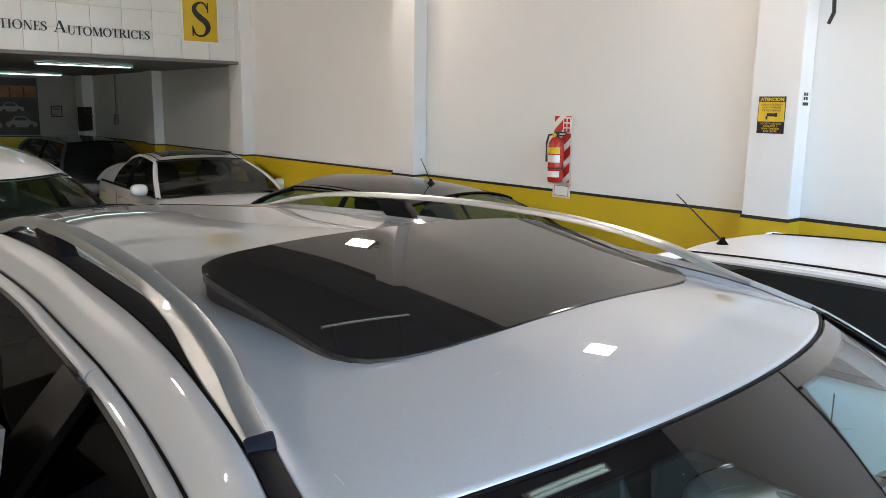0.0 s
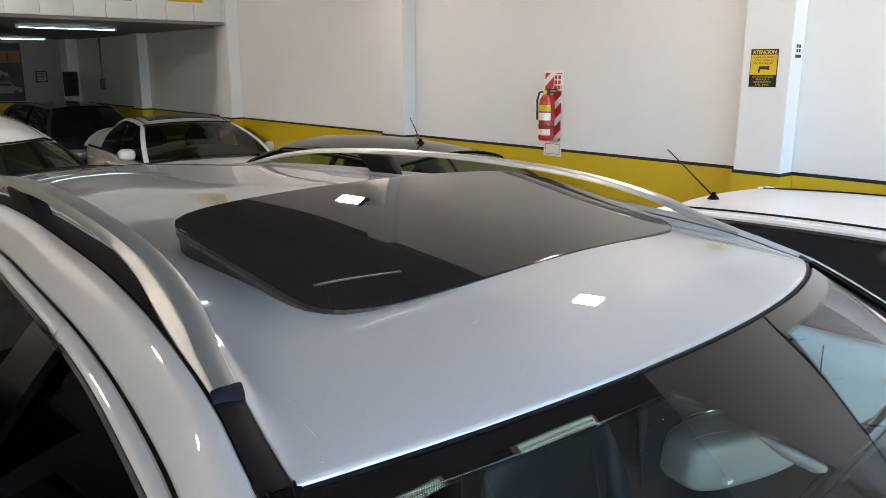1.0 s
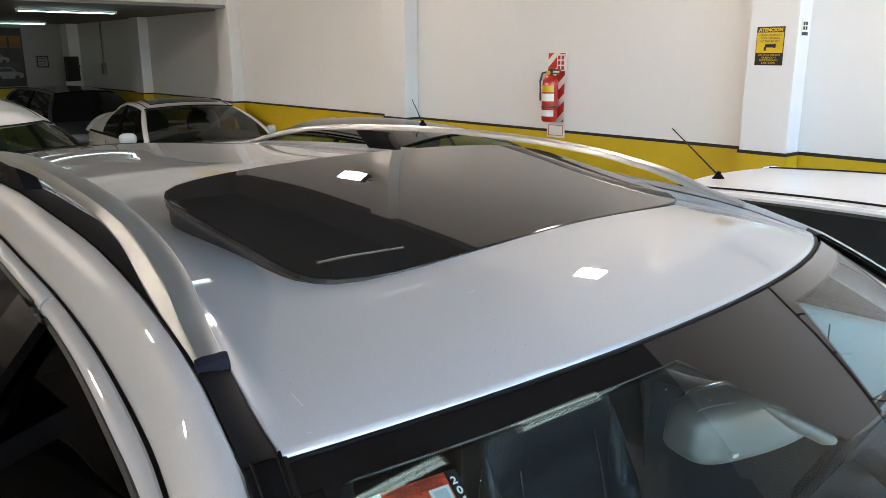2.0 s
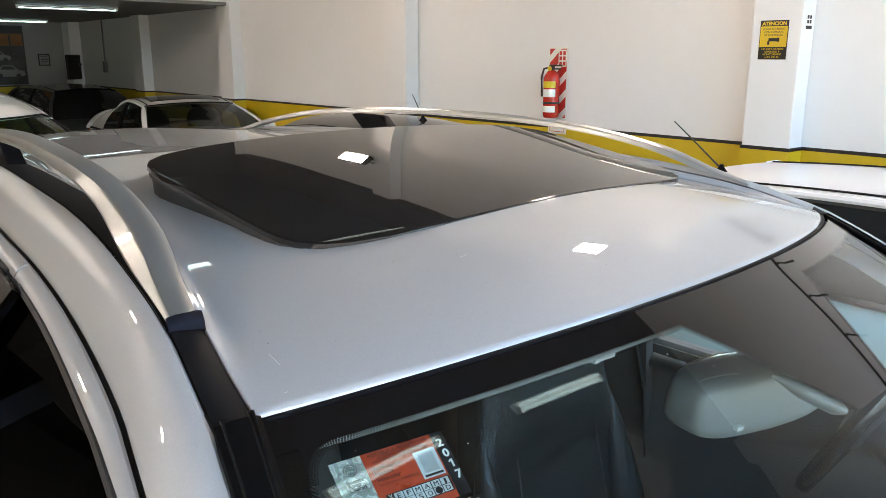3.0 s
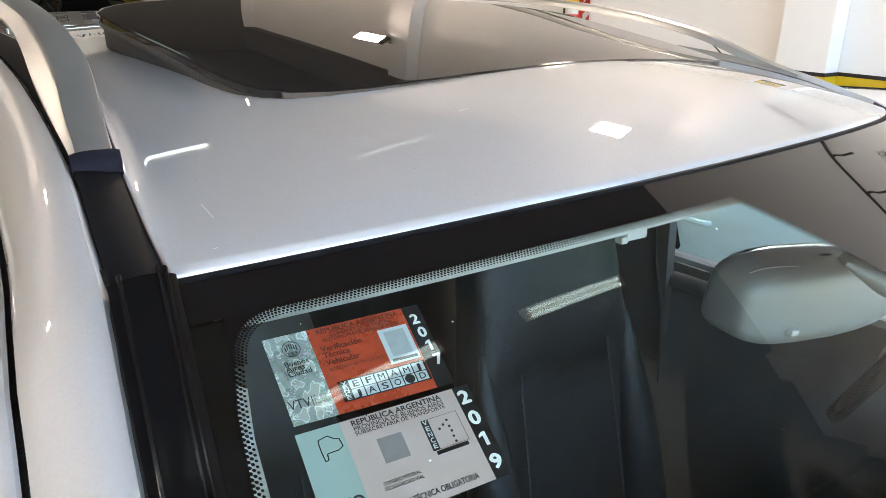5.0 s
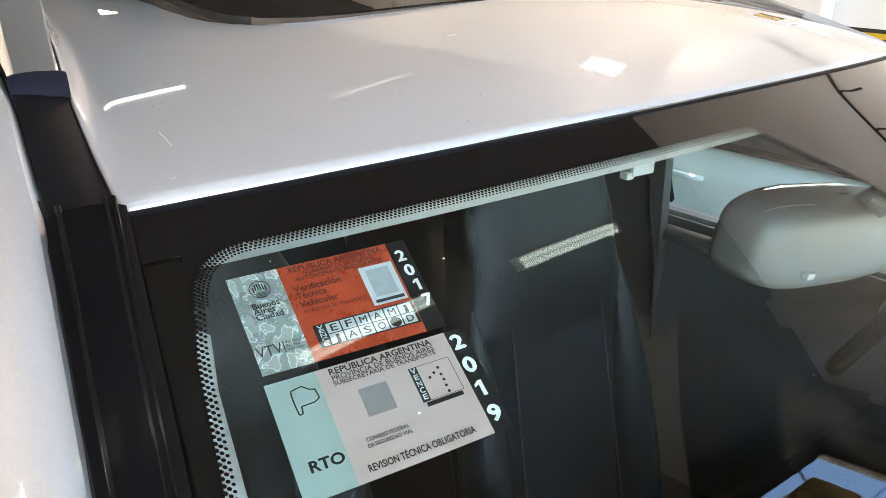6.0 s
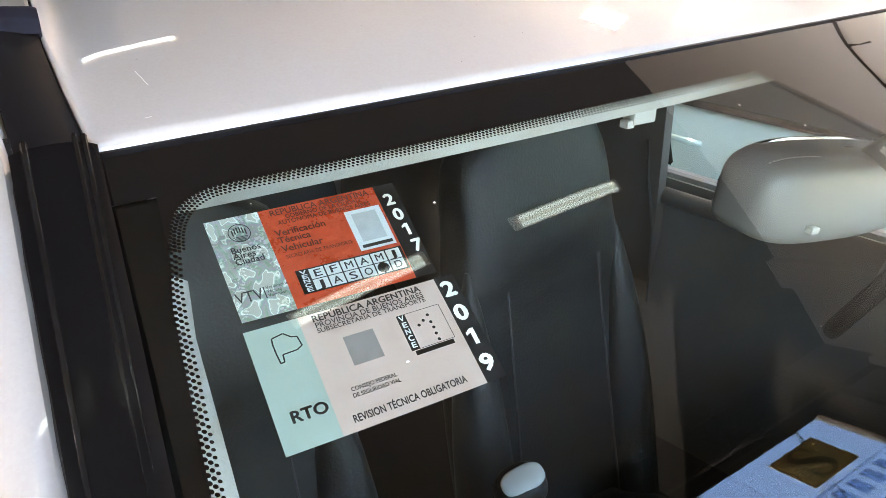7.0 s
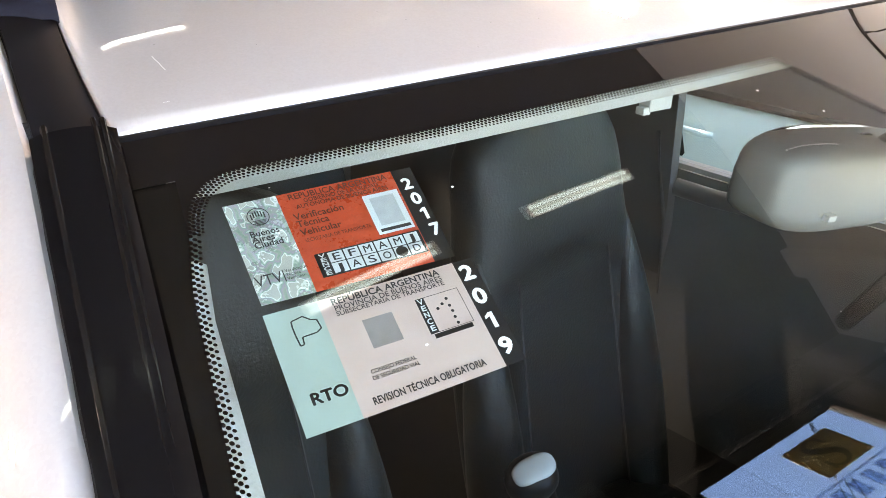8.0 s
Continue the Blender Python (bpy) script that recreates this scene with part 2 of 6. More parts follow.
def sweep(points, radius, seg=8, bm=None, flat=1.0):
    """A round bar along points; radius a number or a function of the share of the way."""
    bm = bm or bmesh.new()
    pts = [Vector(p) for p in points]
    rings = []
    for i, p in enumerate(pts):
        d = (pts[min(i + 1, len(pts) - 1)] - pts[max(i - 1, 0)]).normalized()
        side = d.cross(Vector((0, 0, 1)))
        side = side.normalized() if side.length > 1e-3 else Vector((1, 0, 0))
        up = side.cross(d)
        r = radius(i / (len(pts) - 1)) if callable(radius) else radius
        rings.append([bm.verts.new(p + r * (math.cos(a) * side + flat * math.sin(a) * up)) for a in (2 * math.pi * k / seg for k in range(seg))])
    for a, b in zip(rings, rings[1:]):
        for k in range(seg):
            bm.faces.new((a[k], a[(k + 1) % seg], b[(k + 1) % seg], b[k]))
    bm.faces.new(rings[0][::-1])
    bm.faces.new(rings[-1])
    return bm


def lathe(profile, seg=24, bm=None):
    """Turned round z from rows of (radius, z)."""
    bm = bm or bmesh.new()
    rings = [[bm.verts.new((r * math.cos(a), r * math.sin(a), z)) for a in (2 * math.pi * k / seg for k in range(seg))] for r, z in profile]
    for a, b in zip(rings, rings[1:]):
        for k in range(seg):
            bm.faces.new((a[k], a[(k + 1) % seg], b[(k + 1) % seg], b[k]))
    bm.faces.new(rings[0][::-1])
    bm.faces.new(rings[-1])
    return bm


def blob(rx, ry, rz, power=2.4, nu=24, nv=12, bm=None):
    """A rounded block: a superellipsoid of the given half sizes."""
    def s(v):
        return math.copysign(abs(v) ** (2 / power), v)

    def at(a, b):
        t, p = 2 * math.pi * a, math.pi * (b - 0.5) * 0.998
        return (rx * s(math.cos(t)) * s(math.cos(p)), ry * s(math.sin(t)) * s(math.cos(p)), rz * s(math.sin(p)))
    return grid(at, nu, nv, bm, closed_u=True)


def line(x, rows):
    """A smooth curve through rows of (x, y)."""
    xs, ys = [r[0] for r in rows], [r[1] for r in rows]
    x = min(max(x, xs[0]), xs[-1])
    i = max(0, min(len(xs) - 2, sum(1 for v in xs if v <= x) - 1))
    h = xs[i + 1] - xs[i]

    def slope(k):
        if k == 0 or k == len(xs) - 1:
            k0, k1 = (0, 1) if k == 0 else (k - 1, k)
            return (ys[k1] - ys[k0]) / (xs[k1] - xs[k0])
        return (ys[k + 1] - ys[k - 1]) / (xs[k + 1] - xs[k - 1])
    t = (x - xs[i]) / h
    return ((2 * t**3 - 3 * t**2 + 1) * ys[i] + (t**3 - 2 * t**2 + t) * h * slope(i)
            + (-2 * t**3 + 3 * t**2) * ys[i + 1] + (t**3 - t**2) * h * slope(i + 1))


def text_bm(words, size, depth=0.001, width=None, offset=0.0):
    """Letters as a mesh in the xy plane, from the left end of the base line."""
    cu = bpy.data.curves.new("text", 'FONT')
    cu.body, cu.size, cu.extrude, cu.offset = words, size, depth, offset
    cu.resolution_u = 3
    ob = bpy.data.objects.new("text", cu)
    scene.collection.objects.link(ob)
    bpy.context.view_layer.update()
    me = bpy.data.meshes.new_from_object(ob.evaluated_get(bpy.context.evaluated_depsgraph_get()))
    bpy.data.objects.remove(ob)
    bpy.data.curves.remove(cu)
    bm = bmesh.new()
    bm.from_mesh(me)
    bpy.data.meshes.remove(me)
    if width and bm.verts:
        w = max(v.co.x for v in bm.verts)
        for v in bm.verts:
            v.co.x *= width / w
    return bm


# ---- serif capitals: cap height 1, thick and thin strokes, slab serifs ----
def bar(x0, y0, x1, y1):
    return [(x0, y0), (x1, y0), (x1, y1), (x0, y1)]


def slant(x0, x1, w, y0=0.0, y1=1.0):
    """A stroke of width w from x0 at the foot to x1 at the top."""
    return [(x0, y0), (x0 + w, y0), (x1 + w, y1), (x1, y1)]


def bow_strip(points, widths, n=40):
    """Quads along a smooth curve, with the half widths given at its points."""
    m = len(points) - 1
    xs, ys, ws = ([(k, p[i]) for k, p in enumerate(points)] for i in (0, 1, 0))
    ws = list(enumerate(widths))
    mids = [Vector((line(m * k / n, xs), line(m * k / n, ys))) for k in range(n + 1)]
    rim = []
    for k, p in enumerate(mids):
        d = (mids[min(k + 1, n)] - mids[max(k - 1, 0)]).normalized()
        w = max(0.004, line(m * k / n, ws))
        rim.append((p + w * Vector((-d.y, d.x)), p - w * Vector((-d.y, d.x))))
    return [[tuple(a[0]), tuple(a[1]), tuple(b[1]), tuple(b[0])] for a, b in zip(rim, rim[1:])]


def bowl(cx, cy, rx, ry, a0, a1, thick_w=0.15, thin_w=0.05, n=36):
    """Part of a round letter between two angles in degrees."""
    rows = []
    for k in range(n + 1):
        t = radians(a0 + (a1 - a0) * k / n)
        rows.append(((cx + rx * math.cos(t), cy + ry * math.sin(t)), (cx + (rx - thick_w) * math.cos(t), cy + (ry - thin_w) * math.sin(t))))
    return [[a[0], b[0], b[1], a[1]] for a, b in zip(rows, rows[1:])]


def glyph(ch):
    """The pieces of a capital and its advance."""
    f = 0.04
    if ch == "I":
        return [bar(0.10, f, 0.25, 1 - f), bar(0, 0, 0.35, f), bar(0, 1 - f, 0.35, 1)], 0.43
    if ch == "T":
        return [bar(0.25, f, 0.40, 0.95), bar(0.13, 0, 0.52, f), bar(0, 0.95, 0.65, 1), bar(0, 0.78, 0.04, 0.95), bar(0.61, 0.78, 0.65, 0.95)], 0.71
    if ch == "E":
        return [bar(0.09, f, 0.24, 0.95), bar(0, 0, 0.58, 0.05), bar(0, 0.95, 0.55, 1), bar(0.24, 0.48, 0.42, 0.53), bar(0.40, 0.41, 0.44, 0.60), bar(0.54, 0.05, 0.58, 0.22), bar(0.51, 0.79, 0.55, 0.95)], 0.66
    if ch == "N":
        return [bar(0.10, f, 0.15, 1 - f), bar(0, 0, 0.25, f), bar(0, 1 - f, 0.22, 1), slant(0.57, 0.08, 0.16), bar(0.68, 0.0, 0.73, 1 - f), bar(0.58, 1 - f, 0.83, 1)], 0.90
    if ch == "M":
        return [bar(0.10, f, 0.15, 1 - f), bar(0, 0, 0.25, f), bar(0, 1 - f, 0.2, 1), slant(0.42, 0.08, 0.15), slant(0.44, 0.80, 0.05), bar(0.78, f, 0.93, 1 - f), bar(0.70, 0, 1.01, f), bar(0.80, 1 - f, 1.01, 1)], 1.08
    if ch == "A":
        return [slant(0.09, 0.36, 0.05, f), slant(0.60, 0.33, 0.16, f), bar(0.20, 0.30, 0.58, 0.35), bar(0, 0, 0.22, f), bar(0.52, 0, 0.86, f)], 0.90
    if ch == "U":
        return [bar(0.09, 0.32, 0.24, 1 - f), bar(0, 1 - f, 0.33, 1), bar(0.64, 0.32, 0.69, 1 - f), bar(0.55, 1 - f, 0.78, 1)] + bowl(0.39, 0.32, 0.30, 0.33, 180, 360, 0.10, 0.06), 0.85
    if ch == "R":
        return [bar(0.10, f, 0.25, 1 - f), bar(0, 0, 0.35, f), bar(0, 0.96, 0.36, 1), bar(0.25, 0.48, 0.36, 0.53), slant(0.62, 0.33, 0.17, f, 0.5), bar(0.60, 0, 0.86, f)] + bowl(0.36, 0.74, 0.28, 0.26, -90, 90, 0.14), 0.86
    if ch == "O":
        return bowl(0.44, 0.5, 0.44, 0.52, 0, 360), 0.96
    if ch == "C":
        return bowl(0.42, 0.5, 0.42, 0.52, 42, 318) + [bar(0.69, 0.66, 0.73, 0.98), bar(0.70, 0.14, 0.73, 0.24)], 0.82
    spine = [(0.50, 0.80), (0.40, 0.955), (0.25, 0.975), (0.10, 0.86), (0.11, 0.70), (0.27, 0.55), (0.45, 0.41), (0.50, 0.24), (0.40, 0.07), (0.24, 0.02), (0.10, 0.08), (0.035, 0.24)]
    return bow_strip(spine, [0.02, 0.025, 0.03, 0.06, 0.075, 0.085, 0.085, 0.075, 0.04, 0.028, 0.025, 0.02]) + [bar(0.485, 0.70, 0.52, 0.99), bar(0.01, 0.01, 0.045, 0.30)], 0.62


def capital(ch, size, depth=0.004):
    """One serif capital as a solid in the xy plane, and its advance."""
    pieces, step = glyph(ch)
    bm = bmesh.new()
    for poly in pieces:
        lo, hi = ([bm.verts.new((x * size, y * size, z)) for x, y in poly] for z in (-depth, depth))
        bm.faces.new(hi)
        bm.faces.new(lo[::-1])
        for k in range(len(poly)):
            bm.faces.new((lo[k], lo[(k + 1) % len(poly)], hi[(k + 1) % len(poly)], hi[k]))
    bmesh.ops.recalc_face_normals(bm, faces=bm.faces[:])
    return bm, step * size


# ---- the hall ----
X_COL, X_WALL, X_LEFT = 4.09, 4.24, -5.2
Y_FRONT, Y_BEAM, Y_BACK = -2.6, 8.43, 15.0
Z_BEAM, Z_LOW = 2.505, 2.47
Z_TILE, Z_EAVES = 3.52, 4.84
DADO = 1.365


def structure(name, bm, material, label, category, smooth=False):
    return solid(name, bm, material, label, category, kind="structure", smooth=smooth)


structure("floor", box(X_LEFT - 0.3, Y_FRONT, -0.2, X_WALL + 0.3, Y_BACK + 0.3, 0.0), FLOOR, "grey polished floor of the car showroom", "floor")
structure("ground", box(-400, -800, -0.35, 400, Y_FRONT - 2.6, -0.18), ASPHALT, "grey asphalt of the street outside", "ground")
structure("pavement", box(-40, Y_FRONT - 2.6, -0.35, 40, Y_FRONT, -0.02), GREY_AND_SHADE, "grey concrete pavement before the shop", "pavement")
structure("wall_east", box(X_WALL, Y_FRONT, 0, X_WALL + 0.25, Y_BACK, HALL_TOP), WALL, "white painted plaster wall of the showroom", "wall")
structure("wall_west", box(X_LEFT - 0.25, Y_FRONT, 0, X_LEFT, Y_BACK, HALL_TOP), WALL, "white painted plaster wall of the showroom", "wall")
structure("wall_back", box(X_LEFT, Y_BACK, 0, X_WALL, Y_BACK + 0.25, Z_LOW), GREY_AND_SHADE, "white painted back wall, its shade put into a grey colour", "wall")
structure("ceiling", box(X_LEFT - 0.25, Y_FRONT, HALL_TOP, X_WALL + 0.25, Y_BEAM + 0.3, HALL_TOP + 0.2), CEIL, "ceiling of the hall, dark in colour to keep reflections dim", "ceiling")
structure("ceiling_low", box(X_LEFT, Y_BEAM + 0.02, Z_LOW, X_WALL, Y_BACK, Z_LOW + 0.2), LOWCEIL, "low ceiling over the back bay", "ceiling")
structure("wall_bay_side", box(X_LEFT, Y_BEAM + 0.012, Z_BEAM, -2.6, Y_BEAM + 0.3, Z_TILE), DARK_WALL, "wall beside the tiled beam, darkened for the reflections", "wall")
structure("wall_header", box(-2.6, Y_BEAM + 0.012, Z_BEAM, X_WALL, Y_BEAM + 0.3, Z_TILE), GROUT, "white tiled beam wall over the back bay", "wall")
structure("wall_over_header", box(X_LEFT, Y_BEAM + 0.012, Z_TILE, X_WALL, Y_BEAM + 0.3, HALL_TOP), DARK_WALL, "wall over the tiled beam, darkened for the reflections", "wall")
# added beam, unseen: gives the sunroof's reflection its dark upper edge
structure("added_beam_east", box(X_COL - 0.03, 2.6, Z_EAVES, X_WALL - 0.002, Y_BEAM + 0.01, HALL_TOP - 0.002), DARK_WALL, "added dark beam along the upper wall, darkens reflections", "beam")

# columns stand 15 cm proud of the wall
COLUMNS = [(1.545, 1.83), (5.03, 5.345), (8.39, 8.74), (11.31, 11.66), (-1.9, -1.6)]
for y0, y1 in COLUMNS:
    top = HALL_TOP if y0 < 2 else Z_EAVES if y0 < Y_BEAM else Z_LOW
    structure("column", box(X_COL, y0, 0, X_WALL - 0.002, y1, top, 0.006), WALL, "white plastered column on the side wall", "column")


# dado: yellow paint with a black line, on the wall and round the columns
def dado(name, x0, y0, x1, y1):
    structure(name + "_dado", box(x0, y0, 0.0, x1, y1, DADO), YELLOW, "yellow painted lower wall", "wall paint")
    structure(name + "_stripe", box(x0 - 0.001, y0 - 0.001, DADO, x1 + 0.001, y1 + 0.001, DADO + 0.020), BLACK_LINE, "black painted line over the yellow dado", "wall stripe")


edges = sorted(COLUMNS)
ys = [Y_FRONT + 0.01] + [v for c in edges for v in c] + [Y_BACK - 0.01]
for k in range(0, len(ys), 2):
    dado("wall", X_WALL - 0.005, ys[k], X_WALL + 0.001, ys[k + 1])
for y0, y1 in edges:
    dado("column", X_COL - 0.005, y0 - 0.005, X_WALL - 0.006, y1 + 0.005)
dado("back", X_LEFT + 0.01, Y_BACK - 0.005, X_WALL - 0.01, Y_BACK + 0.001)
dado("west", X_LEFT - 0.001, Y_FRONT + 0.01, X_LEFT + 0.005, Y_BACK - 0.01)


# ---- wheels and lower bodies, shared by all the cars ----
def wheel(parent, x, y, r=0.31, w=0.2):
    out = 1 if x > 0 else -1
    m = pose(x, y, r, 0, 90 * out, 0)
    ty = part("wheel", lathe([(r * 0.66, -w / 2), (r * 0.93, -w / 2), (r, -w / 2 + 0.03), (r, w / 2 - 0.03), (r * 0.94, w / 2), (r * 0.67, w / 2)], 32), TYRE, parent, "", m)
    bm = lathe([(r * 0.66, -w / 2 + 0.02), (r * 0.66, w / 2 - 0.005), (r * 0.6, w / 2 - 0.01), (r * 0.58, w / 2 - 0.05), (r * 0.1, w / 2 - 0.05)], 32)
    for k in range(5):
        a = 2 * math.pi * k / 5
        c, s = math.cos(a), math.sin(a)
        b = box(0.03, -0.032, w / 2 - 0.05, r * 0.63, 0.032, w / 2 - 0.012, 0.008)
        b.transform(Matrix.Rotation(a, 4, 'Z'))
        me = bpy.data.meshes.new("spoke")
        b.to_mesh(me)
        b.free()
        bm.from_mesh(me)
        bpy.data.meshes.remove(me)
    part("rim", bm, LENS, ty, "silver alloy rim")
    return ty


def shell(rows):
    """A car's lower body: rows of (y, top, half width, sill), from nose to tail."""
    def at(a, b):
        y = rows[0][0] + a * (rows[-1][0] - rows[0][0])
        zt, w, zb = (line(y, [(r[0], r[k]) for r in rows]) for k in (1, 2, 3))
        sec = [(-0.93, zb), (-0.985, zb + 0.12), (-1.0, zb + 0.3 * (zt - zb)), (-1.0, zb + 0.6 * (zt - zb)), (-0.985, zt - 0.1), (-0.95, zt - 0.04), (-0.86, zt), (-0.5, zt + 0.025),
               (0, zt + 0.035), (0.5, zt + 0.025), (0.86, zt), (0.95, zt - 0.04), (0.985, zt - 0.1), (1.0, zb + 0.6 * (zt - zb)), (1.0, zb + 0.3 * (zt - zb)), (0.985, zb + 0.12), (0.93, zb)]
        x, z = sec[round(b * 16)]
        return (x * w, y, z)
    bm = grid(at, 40, 16)
    bmesh.ops.holes_fill(bm, edges=[e for e in bm.edges if e.is_boundary], sides=0)
    return bm


def make_car(name, label, m, paint, L=4.1, W=1.68, H=1.48, hood=0.86, belt=0.95, nose=-2.05, cowl=-0.95, head=-0.25, tail=1.55, back=1.95,
             rw=0.53, deck=None, antenna=None, sunroof=False, brow_drop=0.05, group="parked cars", crown=0.04, rear_drop=0.045, bow=0.09, pane_mat=None, pillar_mat=None, seams=None, handles=(0.15, 1.09)):
    car = thing(name, label, "car", m, group)
    end = nose + L
    hw = W / 2
    top = deck or belt
    rows = [(nose, hood - 0.24, hw * 0.80, 0.28), (nose + 0.12, hood - 0.14, hw * 0.92, 0.22), (nose + 0.45, hood - 0.05, hw * 0.985, 0.2), (cowl, hood + 0.02, hw, 0.2),
            (head, belt - 0.02, hw, 0.2), (tail, belt, hw, 0.2), (back, top, hw * 0.985, 0.22), (end - 0.12, top - 0.05, hw * 0.93, 0.26), (end, top - 0.18, hw * 0.84, 0.3)]
    part("body", shell(rows), paint, car)

    def roof_z(x, y):
        s = (y - head) / (tail - head)
        return H - crown * (x / rw) ** 2 - brow_drop * (1 - s) ** 3 - rear_drop * s**3

    def roof_w(y):
        s = (y - head) / (tail - head)
        return rw * (1 - 0.03 * (1 - s) ** 2 - 0.07 * s**2)

    def roof(a, b):
        s = 2 * b - 1
        y0 = head - bow * (1 - s * s)
        y = y0 + a * (tail + 0.05 * (1 - s * s) - y0)
        x = s * roof_w(min(max(y, head), tail))
        return (x, y, roof_z(x, min(max(y, head), tail)) - 0.30 * max(0, head - 0.09 - y))
    part("roof", thick(grid(roof, 18, 16), -0.02), paint, car)
    bw = hw * 0.93

    def windshield(a, b):
        s = 2 * b - 1
        t, u = Vector(roof(0, b)), Vector((s * bw * 0.97, cowl - 0.16 * (1 - s * s), hood + 0.03))
        p = t.lerp(u, a)
        p.z -= 0.004
        p.y -= 0.05 * 4 * a * (1 - a) * (1 - 0.4 * s * s)
        p.z += 0.025 * 4 * a * (1 - a)
        return p
    pane_mat = pane_mat or DARK_GLASS
    part("windshield", grid(windshield, 8, 12), pane_mat, car)
    if pane_mat is not DARK_GLASS:
        # a cabin behind the clear glass
        def deck(a, b):
            s, y = 2 * b - 1, cowl - 0.05 + a * (back - cowl + 0.05)
            f = min(1, max(0, (y - cowl) / max(0.05, head - cowl)))
            return (s * bw * 0.95, y, (hood + 0.02) * (1 - f) + belt * f + 0.022 + 0.02 * (1 - s * s))
        part("cabin_deck", thick(grid(deck, 12, 8), 0.01), DASH, car, "dark trim inside the cabin")
        for sx in (-1, 1):
            y = 0.5 * (head + tail) - 0.15
            part("seat_back", blob(0.20, 0.07, 0.20, 3.0), LEATHER, car, "dark seat back", pose(sx * 0.34 * W / 1.66, y, belt + 0.08, -12, 0, 0))
            part("headrest", blob(0.12, 0.05, 0.075, 3.0), LEATHER, car, "dark headrest", pose(sx * 0.34 * W / 1.66, y + 0.07, belt + 0.32, -12, 0, 0))
        lining = thick(grid(lambda a, b: Vector(roof(0.04 + 0.92 * a, 0.04 + 0.92 * b)) - Vector((0, 0, 0.03)), 8, 8), 0.004)
        part("headliner", lining, LINER, car, "pale cloth headliner")
    part("windshield_edge", sweep([Vector(windshield(0.015, b / 16)) + Vector((0, 0, 0.004)) for b in range(17)], 0.012, 6, flat=0.5), TRIM, car)

    def rear_glass(a, b):
        s = 2 * b - 1
        t, u = Vector(roof(1, b)), Vector((s * bw * 0.93, back + 0.08 * (1 - s * s), top + 0.02))
        p = t.lerp(u, a)
        p.z -= 0.004
        p.y += 0.04 * 4 * a * (1 - a)
        p.z += 0.045 * 4 * a * (1 - a)
        return p
    part("rear_window", grid(rear_glass, 6, 10), pane_mat, car)
    for sgn in (-1, 1):
        def side(a, b, sgn=sgn, out=0.0):
            y1 = head + a * (tail - head)
            y2 = cowl + a * (back - cowl)
            p = Vector((roof_w(y1) - 0.005, y1, roof_z(rw, y1) - 0.012)).lerp(Vector((bw, y2, (hood + 0.03) * (1 - min(1, a * 3)) + belt * min(1, a * 3))), b)
            p.x += 0.04 * 4 * b * (1 - b) * 0.6 + out
            p.y += (0.04 * a - 0.03 * (1 - a)) * 4 * b * (1 - b)
            p.z += (0.045 * a + 0.025 * (1 - a)) * 4 * b * (1 - b) * abs(2 * a - 1)
            p.x *= sgn
            return p
        part("side_window", grid(side, 14, 6), pane_mat, car)
        for a, wd, mt in ((0.0, 0.026, pillar_mat or paint), (0.46, 0.03, TRIM), (1.0, 0.06, paint)):
            pts = [Vector(side(a, b / 8, out=0.006)) for b in range(9)]
            part("pillar", sweep(pts, wd, 8, flat=0.35), mt, car)
        if top > belt:
            part("rear_quarter", thick(grid(lambda a, b, side=side: side(0.76 + 0.24 * a, b, out=0.004), 6, 8), 0.004), paint, car)
        part("roof_side", sweep([Vector(side(a / 12, 0.02, out=0.002)) for a in range(13)], 0.026, 8, flat=0.6), paint, car)
        part("roof_seam", sweep([Vector((sgn * (roof_w(y) - 0.035), y, roof_z(rw - 0.035, y) + 0.003)) for y in (head + (tail - head) * k / 12 for k in range(13))], 0.009, 6, flat=0.5), TRIM, car)
        part("window_trim", sweep([Vector(side(a / 12, 1.0, out=0.006)) for a in range(13)], 0.014, 6), TRIM, car)
        mirror = part("side_mirror", blob(0.09, 0.06, 0.065, 2.6), paint, car, "", pose(sgn * (hw + 0.07), cowl + 0.28, belt + 0.06))
        part("mirror_stalk", sweep([(-sgn * 0.15, 0.02, -0.04), (-sgn * 0.05, 0.01, -0.03)], 0.02, 8), TRIM, mirror)
        part("headlamp", blob(0.17, 0.10, 0.075, 2.2), LENS, car, "clear glass headlamp", pose(sgn * (hw * 0.72), nose + 0.13, hood - 0.16, 0, 0, -sgn * -22))
        part("tail_lamp", blob(0.10, 0.06, 0.12, 2.6), RED, car, "red tail lamp", pose(sgn * (hw * 0.78), end - 0.08, top - 0.14))
        for y in handles:
            part("door_handle", sweep([(sgn * (hw + 0.004), y, belt - 0.12), (sgn * (hw + 0.028), y + 0.03, belt - 0.118), (sgn * (hw + 0.028), y + 0.16, belt - 0.115), (sgn * (hw + 0.004), y + 0.19, belt - 0.113)], 0.012, 8), paint, car)
        for y in seams or (cowl + 0.3, 0.62, back - 0.5):
            part("door_seam", box(sgn * (hw + 0.0005) - 0.0015, y - 0.002, 0.3, sgn * (hw + 0.0005) + 0.0015, y + 0.002, belt - 0.05), TRIM, car)
        for y in (nose + 0.78, end - 0.78):
            part("wheel_arch", lathe([(0.37, -0.1), (0.37, 0.105), (0.30, 0.107), (0.29, -0.1)], 28), TRIM, car, "", pose(sgn * (hw - 0.1), y, 0.31, 0, 90 * sgn, 0))
            wheel(car, sgn * (hw - 0.1), y)
    part("grille", box(-hw * 0.42, nose - 0.012, hood - 0.30, hw * 0.42, nose + 0.08, hood - 0.2, 0.02), STEEL, car, "black grille")
